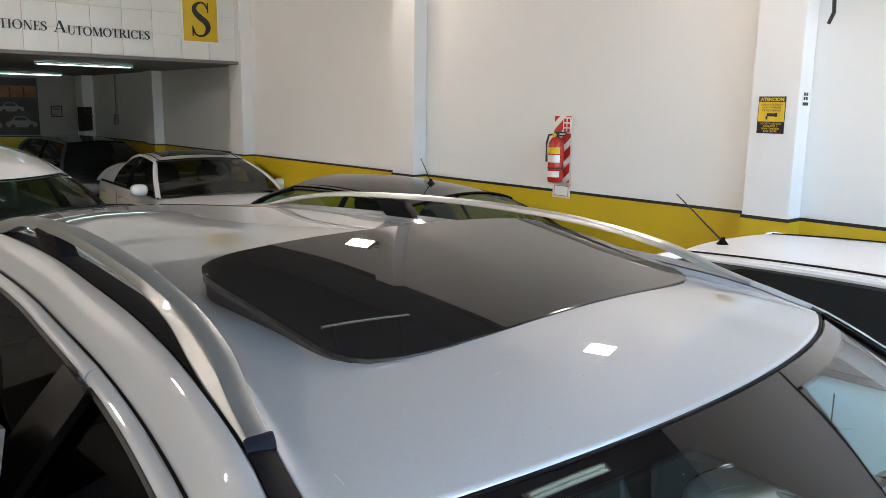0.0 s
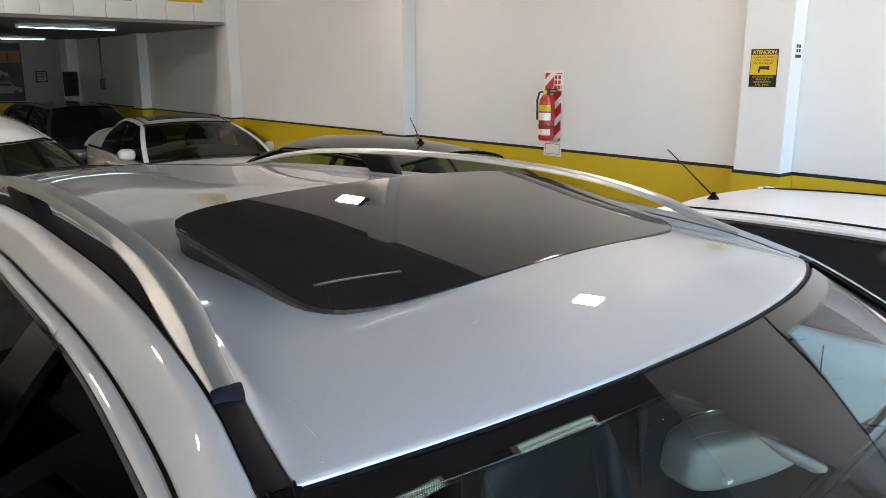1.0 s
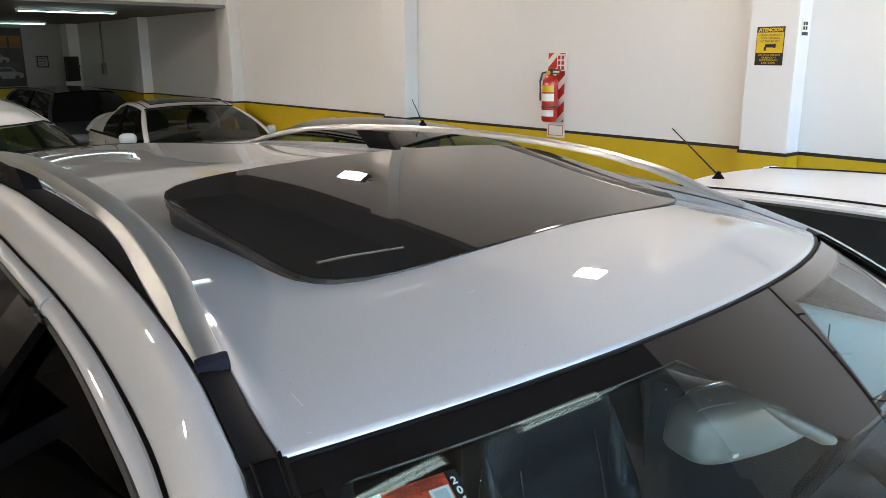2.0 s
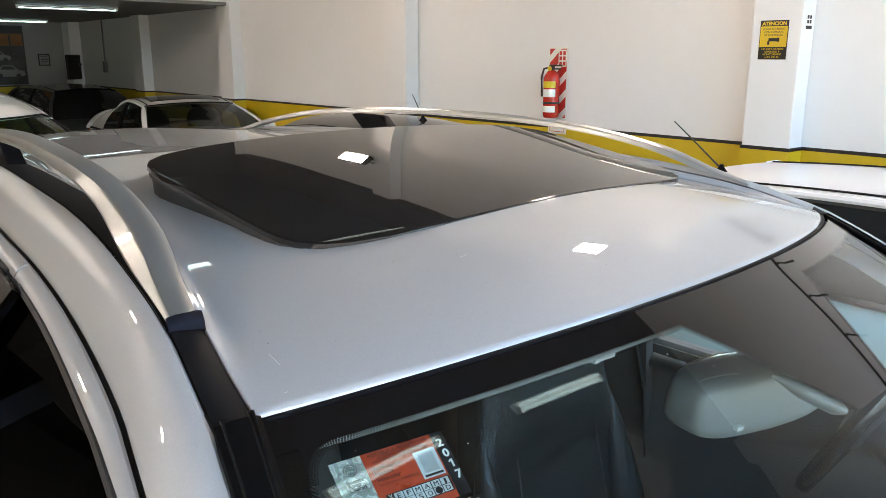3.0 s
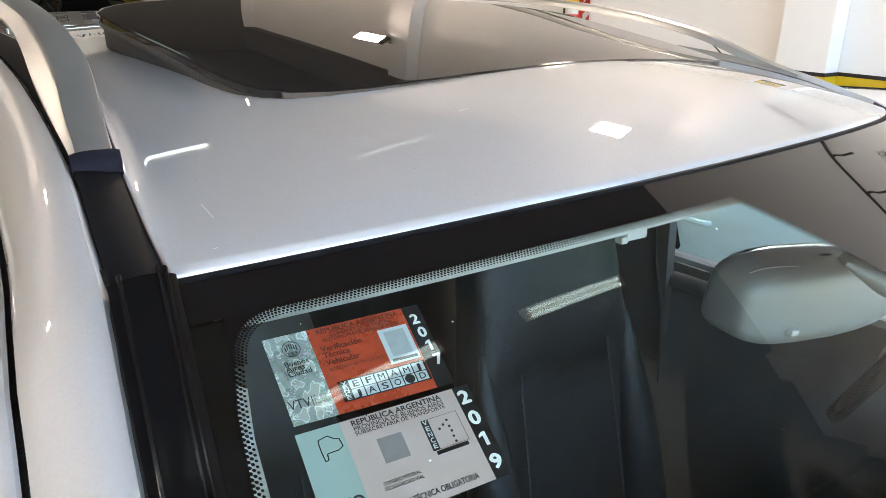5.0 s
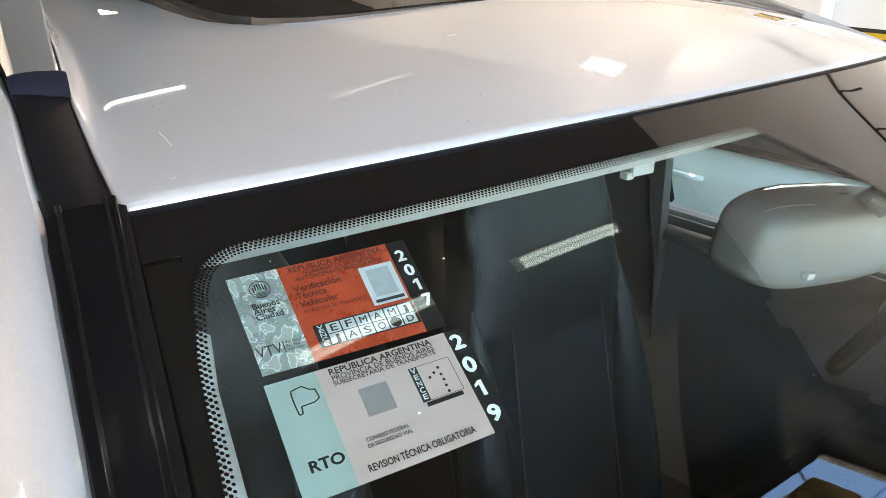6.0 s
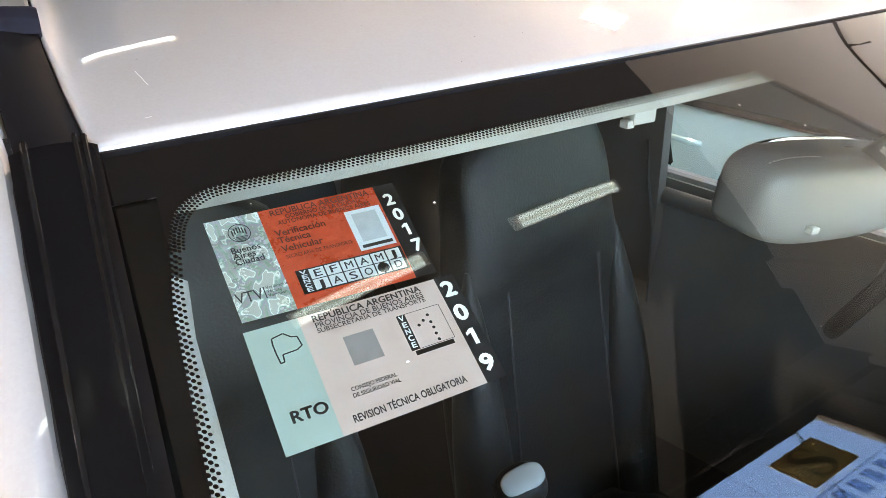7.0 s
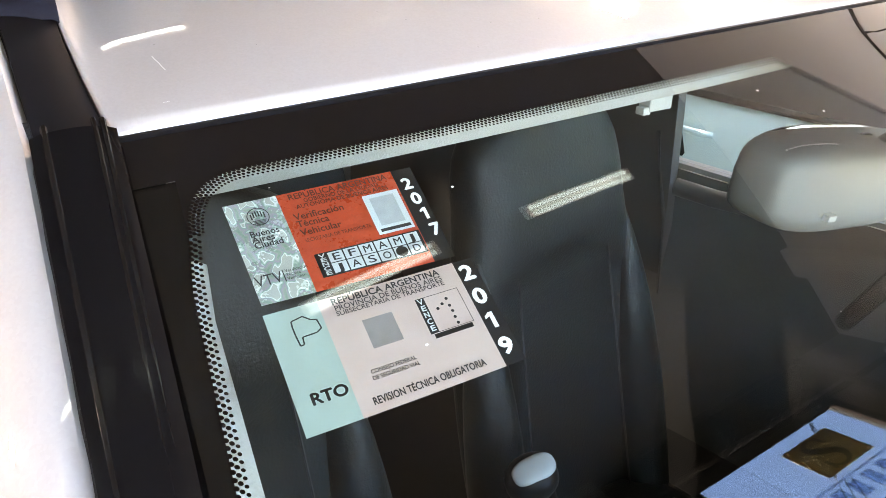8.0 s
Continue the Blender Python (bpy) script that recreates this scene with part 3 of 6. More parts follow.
    part("number_plate", box(-0.2, nose - 0.03, 0.42, 0.2, nose + 0.02, 0.53, 0.004), SIGN_W, car, "plain pale number plate")
    if antenna:
        ax, ay, lean, ln = antenna
        base = part("antenna_base", lathe([(0.030, -0.012), (0.030, 0.004), (0.022, 0.014), (0.012, 0.026), (0.009, 0.038)], 16), TRIM, car, "", pose(ax, ay, roof_z(ax, ay) - 0.004))
        part("antenna_rod", sweep([(0, 0.01, 0.025), (lean[0] * ln * 0.5, lean[1] * ln * 0.5, 0.02 + lean[2] * ln * 0.5), (lean[0] * ln, lean[1] * ln, 0.02 + lean[2] * ln)], lambda s: 0.0045 - 0.002 * s, 6), STEEL, base)
    if sunroof:
        part("sunroof", thick(grid(lambda a, b: ((2 * b - 1) * 0.40, head + 0.12 + a * 0.75, roof_z((2 * b - 1) * 0.4, head + 0.12 + a * 0.75) + 0.008), 6, 6), -0.006), SUNROOF, car, "black sunroof glass")
    return car


# ---- the silver car: its own frame, u across, v to the rear ----
HX = 0.575
car = thing("silver_suv", "silver SUV with roof rails and its dark sunroof tilted open", "car", pose(0, 0, 0, 0, 0, 3.9))


def mid(v):
    return HX + 0.025 * max(v, 0)


def half_ref(v):
    """Half the width between the lines from which rails, side frames and doors are set out."""
    return mid(v) - line(max(v, 0), [(0, 0.0), (0.05, 0.016), (0.1, 0.032), (0.15, 0.045), (0.25, 0.066), (0.37, 0.087), (0.53, 0.109), (0.79, 0.139), (1.04, 0.169), (1.4, 0.20), (2.3, 0.26)])


def half(v):
    """Half the width of the roof skin."""
    return half_ref(v) + line(max(v, 0), [(0, 0.0), (0.05, 0.0065), (0.1, 0.0125), (0.15, 0.0125), (0.2, 0.009), (0.26, 0.005), (0.4, 0.0), (2.3, 0.0)])


def crest(v):
    return line(v, [(-0.14, 1.649), (0.0, 1.682), (0.12, 1.698), (0.35, 1.713), (0.64, 1.722), (1.0, 1.725), (1.4, 1.716), (1.8, 1.692), (2.3, 1.63)])


def shoulder(v):
    """How far the roof's side edges stand up beside the rails."""
    return line(max(v, 0), [(0, 0), (0.05, 0.004), (0.1, 0.012), (0.15, 0.017), (0.3, 0.020), (0.8, 0.013), (2.3, 0.0)])


def rise(v):
    """How far the black strip climbs towards the rail's end cap."""
    return line(max(v, 0), [(0, 0), (0.06, 0.008), (0.13, 0.017), (0.3, 0.020), (0.8, 0.013), (2.3, 0.0)])


def sag(v):
    return line(v, [(-0.14, 0.064), (0, 0.062), (0.2, 0.050), (0.6, 0.035), (2.3, 0.037)])


def dip(v):
    """How far the middle of the roof falls behind the sunroof."""
    return line(v, [(-0.14, 0), (0.4, 0), (0.62, 0.0), (0.8, 0.0030), (1.0, 0.0092), (1.2, 0.0150), (1.4, 0.0165), (1.6, 0.013), (1.8, 0.0075), (2.0, 0.002), (2.3, 0)])


def roof_z(u, v):
    x, e = (u - mid(v)) / half_ref(v), abs(u - mid(v)) / half(v)
    return crest(v) - dip(v) * max(0, 1 - x ** 4) - sag(v) * x * x + shoulder(v) * (1.0 if x < 0 else 0.8) * max(0, min(1, (e - 0.962) / 0.038)) ** 2


def brow(u):
    """The front edge of the roof: how far forward it bows."""
    x = (u - HX) / HX
    return -0.12 * (1 - x * x)


def pane_z(u, v):
    """The windshield's outer face."""
    x = max(-1.7, min(1.7, (u - HX) / HX))
    d = -0.12 * (1 - x * x) - v
    return 1.618 + 0.037 * (1 - x * x) - 0.45 * d - 0.35 * d * d


def pane(u, d, lift=0.0):
    """A point of the windshield, d behind the roof's front edge, lifted off it along its normal."""
    x = (u - HX) / HX
    v = -0.12 * (1 - x * x) - d
    p = Vector((u, v, pane_z(u, v)))
    if lift:
        e = 1e-3
        n = Vector((-(pane_z(u + e, v) - pane_z(u - e, v)) / (2 * e), -(pane_z(u, v + e) - pane_z(u, v - e)) / (2 * e), 1)).normalized()
        p += lift * n
    return p


SR = (0.598, 0.388, 0.415, 0.266)


def sun_outline(a, grow=0.0):
    """The sunroof's edge at an angle: a rounded oblong whose front edge bows."""
    cu, cv, ru, rv = SR
    c, s = math.cos(a), math.sin(a)
    ru += 0.035 * max(0, c)
    rv -= 0.025 * max(0, -s)
    k = (abs(c / (ru + grow)) ** 7 + abs(s / (rv + grow)) ** 7) ** (-1 / 7)
    x, y = k * c / ru, k * s / rv
    return cu + ru * x + 0.018 * y * max(0, x), cv + rv * y + 0.045 * x * x * max(0, -y)


def roof_panel():
    bm = bmesh.new()
    out = []
    n, rear = 40, 2.25
    for k in range(n):
        u = 1.15 * k / n
        out.append((u, brow(u)))
    for k in range(n):
        v = rear * k / n
        out.append((mid(v) + half(v), v))
    for k in range(n):
        s = 1 - 2 * k / n
        out.append((mid(rear) + s * half(rear), rear + 0.05 * (1 - s * s)))
    for k in range(n):
        v = rear * (1 - k / n)
        out.append((mid(v) - half(v), v))
    rings = []
    for u, v in out:
        a = math.atan2(v - SR[1], u - SR[0])
        iu, iv = sun_outline(a, -0.006)
        col = []
        span = math.hypot(u - iu, v - iv)
        roll, sink = (0.0065, 0.0065) if len(rings) < n + 1 else (0.005, 0.005)
        for e in [2.4 * roll + (span - 2.4 * roll) * (1 - j / 22) for j in range(22)] + [roll * g for g in (2.0, 1.5, 1.0, 0.8, 0.6, 0.42, 0.27, 0.15, 0.07, 0.02, 0.0)]:
            f = 1 - e / span
            pu, pv = iu + f * (u - iu), iv + f * (v - iv)
            z = roof_z(pu, pv)
            # the outer edge rolls over in a quarter round
            z -= sink * (1 - math.sqrt(max(0, 1 - max(0, 1 - e / roll) ** 2)))
            col.append(bm.verts.new((pu, pv, z)))
        iz = bm.verts.new((iu, iv, roof_z(iu, iv) - 0.03))
        low = bm.verts.new((u, v, roof_z(u, v) - sink - (0.0065 if sink > 0.006 else 0.016)))
        rings.append([iz] + col + [low])
    m = len(rings)
    for k in range(m):
        a, b = rings[k], rings[(k + 1) % m]
        for j in range(len(a) - 1):
            bm.faces.new((a[j], a[j + 1], b[j + 1], b[j]))
    bmesh.ops.recalc_face_normals(bm, faces=bm.faces[:])
    return bm


panel = part("roof_panel", roof_panel(), SILVER, car, "silver metallic roof skin")


def tilt(v):
    return 0.0018 + 0.0455 * max(0.0, (v - 0.15) / 0.5)


def pane_lift(u, v):
    """How far the tilted glass stands over the roof's sweep; it is flatter than the roof."""
    x = (u - SR[0]) / SR[2]
    return tilt(v) + 0.004 * max(0.0, x) ** 3 - 0.011 * (1 - x * x) * max(0.0, (v - 0.15) / 0.5)


def sunroof_glass():
    bm = bmesh.new()
    n, steps = 96, 12
    for lift, flip in ((0.0, False), (-0.007, True)):
        c = bm.verts.new((SR[0], SR[1], roof_z(SR[0], SR[1]) + pane_lift(SR[0], SR[1]) + lift))
        rings = []
        for j in range(1, steps + 1):
            f = {10: 0.986, 11: 0.996, 12: 1.0}.get(j, 0.105 * j)
            ring = []
            for k in range(n):
                eu, ev = sun_outline(2 * math.pi * k / n)
                u, v = SR[0] + f * (eu - SR[0]), SR[1] + f * (ev - SR[1])
                drop = 0.0008 if f == 1.0 and not flip else 0
                ring.append(bm.verts.new((u, v, roof_z(u, v) + pane_lift(u, v) + lift - drop)))
            rings.append(ring)
        for k in range(n):
            bm.faces.new((c, rings[0][k], rings[0][(k + 1) % n]))
        for a, b in zip(rings, rings[1:]):
            for k in range(n):
                bm.faces.new((a[k], b[k], b[(k + 1) % n], a[(k + 1) % n]))
        if not flip:
            top = rings[-1]
        else:
            for k in range(n):
                bm.faces.new((top[k], rings[-1][k], rings[-1][(k + 1) % n], top[(k + 1) % n]))
    bmesh.ops.recalc_face_normals(bm, faces=bm.faces[:])
    return bm


sunroof = part("sunroof_panel", sunroof_glass(), SUNROOF, car, "dark tinted sunroof glass tilted up at the rear")


def sun_seal(inner, outer, z0, z1):
    def at(a, b):
        ang = 2 * math.pi * a
        g = inner + (outer - inner) * b
        u, v = sun_outline(ang, g)
        return (u, v, z0(u, v) + (z1(u, v) - z0(u, v)) * b)
    return at


part("sunroof_bellows", thick(grid(sun_seal(-0.007, -0.011, lambda u, v: roof_z(u, v) + pane_lift(u, v) - 0.006, lambda u, v: roof_z(u, v) - 0.03), 96, 4, closed_u=True), 0.004), RUBBER, sunroof, "black rubber bellows under the raised glass")
part("sunroof_seal", sweep([(*sun_outline(2 * math.pi * k / 96 + 0.001, -0.0055), roof_z(*sun_outline(2 * math.pi * k / 96 + 0.001)) + pane_lift(*sun_outline(2 * math.pi * k / 96 + 0.001)) - 0.012) for k in range(97)], 0.0055, 8, flat=1.3), RUBBER, sunroof, "black rubber edge seal")
part("sunroof_gutter", grid(sun_seal(-0.0065, -0.04, lambda u, v: roof_z(u, v) - 0.012, lambda u, v: roof_z(u, v) - 0.02), 96, 3, closed_u=True), TRIM, car, "black gutter round the sunroof")
part("sun_shade", thick(grid(lambda a, b: (0.12 + 0.92 * b, 0.10 + 0.62 * a, roof_z(0.12 + 0.92 * b, 0.1 + 0.62 * a) - 0.045), 6, 8), 0.01), LINER, car, "grey sliding shade under the sunroof")


# ---- edges of the roof: ditch, rails, side frames, pillars ----
def fall(w):
    return 1.617 - line(w, [(0, 0), (0.06, 0.030), (0.15, 0.082), (0.45, 0.285), (0.85, 0.57)])


STRIP = {-1: 0.034, 1: 0.021}


def base_edge(v, s):
    """A smooth line along the roof's side and down the windshield pillar, from which door and seam are set out."""
    if v >= 0:
        return Vector((mid(v) + s * (half_ref(v) + STRIP[s]), v, crest(v) - sag(v) - 0.004))
    return Vector((HX + s * (HX + STRIP[s] + 0.28 * -v), v, fall(-v)))


def edge(v, s):
    """The outer line of the black ditch strip (s = -1 on the passenger's side): it climbs beside the rail's front end."""
    p = base_edge(v, s)
    if v > 0:
        p.z += rise(v) if s < 0 else 0.9 * shoulder(v) + 0.003
        if s < 0:
            p.x += s * line(v, [(0, 0), (0.06, 0.006), (0.13, 0.0115), (0.3, 0.015), (0.8, 0.010), (2.3, 0.0)])
    return p


def inner_edge(v, s):
    if v >= 0:
        u = half(v) + 0.001
        return Vector((mid(v) + s * u, v, roof_z(mid(v) + s * half(v), v) - 0.008))
    w = -v
    return Vector((HX + s * (HX + 0.002 + 0.32 * w), v, 1.617 - line(w, [(0, 0), (0.06, 0.031), (0.15, 0.084), (0.45, 0.287), (0.85, 0.572)])))


V_REAR = 2.2
SEAM = (0.060, 0.042)
SEC = [(0.0, 0.10), (0.03, 0.0), (0.10, -0.06), (0.25, -0.03), (0.45, 0.14), (0.65, 0.38), (0.82, 0.64), (0.95, 0.88), (1.0, 1.0), (0.97, 1.12), (0.6, 0.6), (0.3, 0.25), (0.04, 0.2)]
SEC2 = [(0.0640, 0.054), (0.0640, 0.0475), (0.0675, 0.0455), (0.073, 0.0470), (0.079, 0.0510), (0.0835, 0.0560), (0.0850, 0.0610), (0.082, 0.0660), (0.076, 0.0640), (0.068, 0.0580)]


def pinch(v):
    """How far seam and door frame draw in towards the windshield pillar."""
    return line(v, [(-0.85, -0.010), (-0.1, -0.009), (-0.03, -0.0075), (0, -0.0062), (0.04, -0.0042), (0.08, -0.002), (0.15, 0), (0.3, 0.0015), (0.5, 0.002), (2.3, 0.0)])


def slim(v):
    """The door frame's width along its length, as a share of the full one."""
    return line(v, [(-0.85, 0.55), (-0.03, 0.60), (0, 0.65), (0.05, 0.75), (0.1, 0.87), (0.2, 1.0), (0.4, 1.0), (2.3, 1.0)])


def frame_strip(s, v0, v1, n=60):
    """The side frame: from the ditch strip's outer line over to the seam above the doors."""
    def at(a, b):
        v = v0 + a * (v1 - v0)
        p, q = edge(v, s), base_edge(v, s)
        d, dz = SEC[round(b * (len(SEC) - 1)) % len(SEC)]
        x1, z1 = q.x + s * (SEAM[0] + pinch(v)), q.z - SEAM[1]
        return (p.x + d * (x1 - p.x), v, p.z + dz * (z1 - p.z))
    bm = grid(at, n, len(SEC))
    bmesh.ops.remove_doubles(bm, verts=bm.verts[:], dist=1e-6)
    bmesh.ops.recalc_face_normals(bm, faces=bm.faces[:])
    return bm


def strip(s, sec, v0, v1, n=60, closed=False):
    def at(a, b):
        v = v0 + a * (v1 - v0)
        p = base_edge(v, s)
        d, dz = sec[round(b * (len(sec) - (0 if closed else 1))) % len(sec)]
        if closed:
            d, dz = 0.064 + slim(v) * (d - 0.064), 0.0475 + slim(v) * (dz - 0.0475)
        return (p.x + s * (d + pinch(v)), p.y, p.z - dz)
    bm = grid(at, n, len(sec) - (0 if closed else 1))
    if closed:
        bmesh.ops.remove_doubles(bm, verts=bm.verts[:], dist=1e-6)
        bmesh.ops.holes_fill(bm, edges=[e for e in bm.edges if e.is_boundary], sides=0)
        bmesh.ops.recalc_face_normals(bm, faces=bm.faces[:])
    return bm


RAIL_TOP = [(0.13, 1.668), (0.2, 1.686), (0.25, 1.704), (0.3, 1.718), (0.4, 1.738), (0.5, 1.750), (0.6, 1.757), (0.8, 1.763), (1.0, 1.761), (1.2, 1.752), (1.4, 1.736), (1.6, 1.703), (1.76, 1.665)]


def rail_bm(s):
    bm = bmesh.new()
    rings = []
    n = 64
    for i in range(n + 1):
        v = 0.13 + (1.76 - 0.13) * i / n
        zt = line(v, RAIL_TOP)
        if s > 0:
            # the far rail runs out flatter at its front end
            zt -= 0.010 * max(0, min(1, (0.30 - v) / 0.17))
        floor_z = edge(v, s).z
        low = max(0, min(1, line(v, [(0.13, 0), (0.21, 0.0), (0.29, 0.5), (0.41, 1.0), (1.36, 1.0), (1.5, 0.5), (1.6, 0.0), (1.76, 0.0)])))
        zb = min(floor_z + 0.001 + low * max(0, zt - (0.020 if s < 0 else 0.014) - floor_z), zt - 0.004)
        if s > 0:
            zb = max(zb, zt - 0.012)
        inn = line(v, [(0.13, 0.0165), (0.195, 0.012), (0.245, 0.007), (0.3, 0.0035), (0.5, 0.004), (1.4, 0.005), (1.76, 0.012)])
        crease = line(v, [(0.13, 0.0425), (0.2, 0.041), (0.25, 0.038), (0.3, 0.0355), (0.4, 0.034), (0.6, 0.037), (1.4, 0.037), (1.76, 0.034)])
        skirt = line(v, [(0.13, 0.0445), (0.2, 0.0475), (0.3, 0.049), (0.42, 0.044), (0.55, 0.041), (1.76, 0.039)])
        h = zt - zb
        r = min(0.004, h * 0.4)
        prof = [(inn - 0.001, 0), (inn, h - r), (inn + r * 0.4, h - r * 0.25), (inn + r * 1.3, h), ((inn + crease) / 2, h + 0.0012), (crease - r, h - 0.0005), (crease - r * 0.2, h - r * 0.4), (crease + 0.15 * (skirt - crease), h - r * 1.3), (skirt, 0.25 * h), (skirt - 0.001, 0)]
        e = mid(v) + s * half_ref(v)
        rings.append([bm.verts.new((e + s * x, v, zb + z)) for x, z in prof])
    for a, b in zip(rings, rings[1:]):
        for k in range(len(a)):
            bm.faces.new((a[k], a[(k + 1) % len(a)], b[(k + 1) % len(a)], b[k]))
    bm.faces.new(rings[0])
    bm.faces.new(rings[-1])
    bmesh.ops.recalc_face_normals(bm, faces=bm.faces[:])
    return bm


for s in (-1, 1):
    def ditch(a, b, s=s):
        v = 0.002 + a * V_REAR
        p, q = inner_edge(v, s), edge(v, s)
        if b == 0:
            return p + Vector((0, 0, -0.006))
        b = (b - 0.125) / 0.875
        r = p.lerp(q, b)
        z0 = p.z + 0.005
        r.z = z0 + (q.z + 0.0025 - z0) * b + 0.0015 * math.sin(math.pi * b)
        if s > 0:
            # the far ditch lies deep beside the roof skin
            r.z = min(r.z, p.z - 0.010)
        return r
    part("ditch_trim", thick(grid(ditch, 70, 8), 0.004), TRIM, car, "black plastic strip along the roof")

    def pillar_trim(a, b, s=s):
        v = -0.004 - 0.85 * a
        p, q = inner_edge(v, s), edge(v, s)
        r = p.lerp(q, b)
        r.z += 0.0025 * math.sin(math.pi * b) ** 0.5 - 0.001
        return r
    part("pillar_trim", thick(grid(pillar_trim, 30, 8), 0.01), GLOSS_BLACK, car, "black plastic moulding beside the windshield")
    for off, rad in ((0.03, 0.0016), (0.16, 0.0013)):
        part("moulding_bead", sweep([pillar_trim(k / 30, off) + Vector((0, 0, 0.0110 if s < 0 else 0.0012)) for k in range(31)], rad, 6), GLOSS_BEAD, car, "glossy black bead of the pillar moulding")
    part("moulding_edge", sweep([pillar_trim(k / 30, 0.86) + Vector((0, 0, 0.0106 if s < 0 else 0.0008)) for k in range(31)], 0.0016, 6), GLOSS_BEAD, car, "glossy black outer lip of the pillar moulding")
    part("pillar_gasket", sweep([edge(-0.85 * k / 24 + 0.02, s) + Vector((s * 0.001, 0, -0.003)) for k in range(25)], 0.0045, 6), RUBBER, car)
    part("side_frame", frame_strip(s, -0.85, V_REAR, 90), SILVER, car, "silver roof side frame and windshield pillar")
    part("door_gap", strip(s, [(0.050, 0.046), (0.058, 0.054), (0.066, 0.060), (0.078, 0.068)], -0.85, V_REAR), RUBBER, car)
    rail = part("roof_rail", rail_bm(s), RAIL, car, "satin silver roof rail")

    def cap(a, b, s=s):
        v = 0.1195 + 0.0125 * a
        e = mid(v) + s * half_ref(v)
        o, dz = [(0.012, -0.02), (0.012, -0.001), (0.015, 0.0), (0.030, 0.0012), (0.043, 0.0), (0.046, -0.001), (0.046, -0.02)][round(b * 6)]
        return (e + s * o, v, 1.660 + 0.0078 * min(1, a * 1.25) + dz - (0.006 if a == 0 else 0))
    if s < 0:
        part("rail_end_cap", thick(grid(cap, 6, 6), 0.002), CAP, rail, "dark blue-grey rail end cap")
    for v0, v1 in ((1.06, 1.18),):
        cx = mid(1.12) + s * (half_ref(1.12) + 0.025)
        foot = box(cx - 0.016, v0, edge(1.1, s).z - 0.01, cx + 0.016, v1, line(1.12, RAIL_TOP) - 0.018, 0.006)
        for vert in foot.verts:
            vert.co.y += 0.05 * (vert.co.z - edge(1.1, s).z) / 0.04 - 0.03
        part("rail_foot", foot, TRIM, rail, "black slanted rail foot")
    for nm, v0, v1 in (("front_door", -0.80, 0.541), ("rear_door", 0.5475, 1.62)):
        door = part(nm, strip(s, SEC2, v0, v1, 40, True), SILVER, car, "silver door")

        def belt_pt(v, s=s):
            return Vector((HX + s * (0.885 - 0.02 * max(0, v - 0.5)), v, 1.18 + 0.02 * v))

        def win(a, b, s=s, v0=v0, v1=v1):
            v = v0 + 0.03 + a * (v1 - v0 - 0.06)
            e = base_edge(v, s)
            p = Vector((e.x + s * (0.064 + 0.019 * slim(v) + pinch(v)), v, e.z - 0.0475 - 0.0155 * slim(v)))
            q = belt_pt(v)
            if q.z > p.z - 0.01:
                q = p + Vector((s * 0.004, 0, -0.01))
            r = p.lerp(q, b)
            r.x += s * 0.025 * math.sin(math.pi * b)
            return r
        pane_ob = part("door_window", grid(win, 20, 8), SIDE_GLASS if s > 0 else PRIVACY_GLASS, door, "tinted side window")
        pane_ob.visible_shadow = False
        part("window_seal", sweep([win(k / 20, 0.0) for k in range(21)], 0.006, 6), RUBBER, door)

        def skin(a, b, s=s, v0=v0, v1=v1):
            v = v0 + a * (v1 - v0)
            p = belt_pt(v)
            prof = [(0, 0 if s < 0 else -0.014), (0.008, -0.03), (0.03, -0.12), (0.04, -0.3), (0.035, -0.5), (0.045, -0.66), (0.03, -0.78)]
            d, dz = prof[round(b * 6)]
            return (p.x + s * d, v, p.z + dz)
        part("door_skin", thick(grid(skin, 12, 6), 0.01 * s), SILVER, door)
        part("door_handle", sweep([belt_pt(v1 - 0.25) + Vector((s * 0.03, 0, -0.12)), belt_pt(v1 - 0.23) + Vector((s * 0.055, 0, -0.118)), belt_pt(v1 - 0.1) + Vector((s * 0.055, 0, -0.116)), belt_pt(v1 - 0.08) + Vector((s * 0.03, 0, -0.114))], 0.013, 8), SILVER, door)

        def lining(a, b, s=s, v0=v0, v1=v1):
            v = v0 + a * (v1 - v0)
            p = belt_pt(v)
            return (p.x - s * (0.05 + 0.03 * math.sin(math.pi * b)), v, p.z - 0.01 - 0.70 * b)
        part("door_lining", thick(grid(lining, 6, 6), 0.01 * s), DOOR_GREY, door, "dark grey door lining")
    for v0, v1 in ((0.485, 0.61), (1.55, 1.72)):
        def post(a, b, s=s, v0=v0, v1=v1):
            v = v0 + a * (v1 - v0)
            e = base_edge(v, s)
            p = Vector((e.x + s * (0.064 + 0.021 * slim(v) + pinch(v)), v, e.z - 0.0475 - 0.0145 * slim(v))).lerp(belt_pt(v) + Vector((s * 0.006, 0, 0)), b)
            p.x += s * (0.025 * math.sin(math.pi * b) + 0.003)
            return p
        part("door_pillar", thick(grid(post, 4, 8), 0.012 * s), PIANO, car, "black pillar cover between the side windows")
    part("side_mirror", blob(0.11, 0.07, 0.085, 2.6), SILVER, car, "silver door mirror", pose(HX + s * 1.03, -0.62, 1.16))

# the windshield, with its black ceramic band, dots and the tongue behind the mirror
D_END = 0.80


def ws_side(d, s):
    return HX + s * (HX + 0.004 + 0.30 * d)


def ws(a, b, lift=0.0):
    d = 0.008 + a * (D_END - 0.008)
    u = ws_side(d, -1) + b * (ws_side(d, 1) - ws_side(d, -1))
    return pane(u, d, lift)


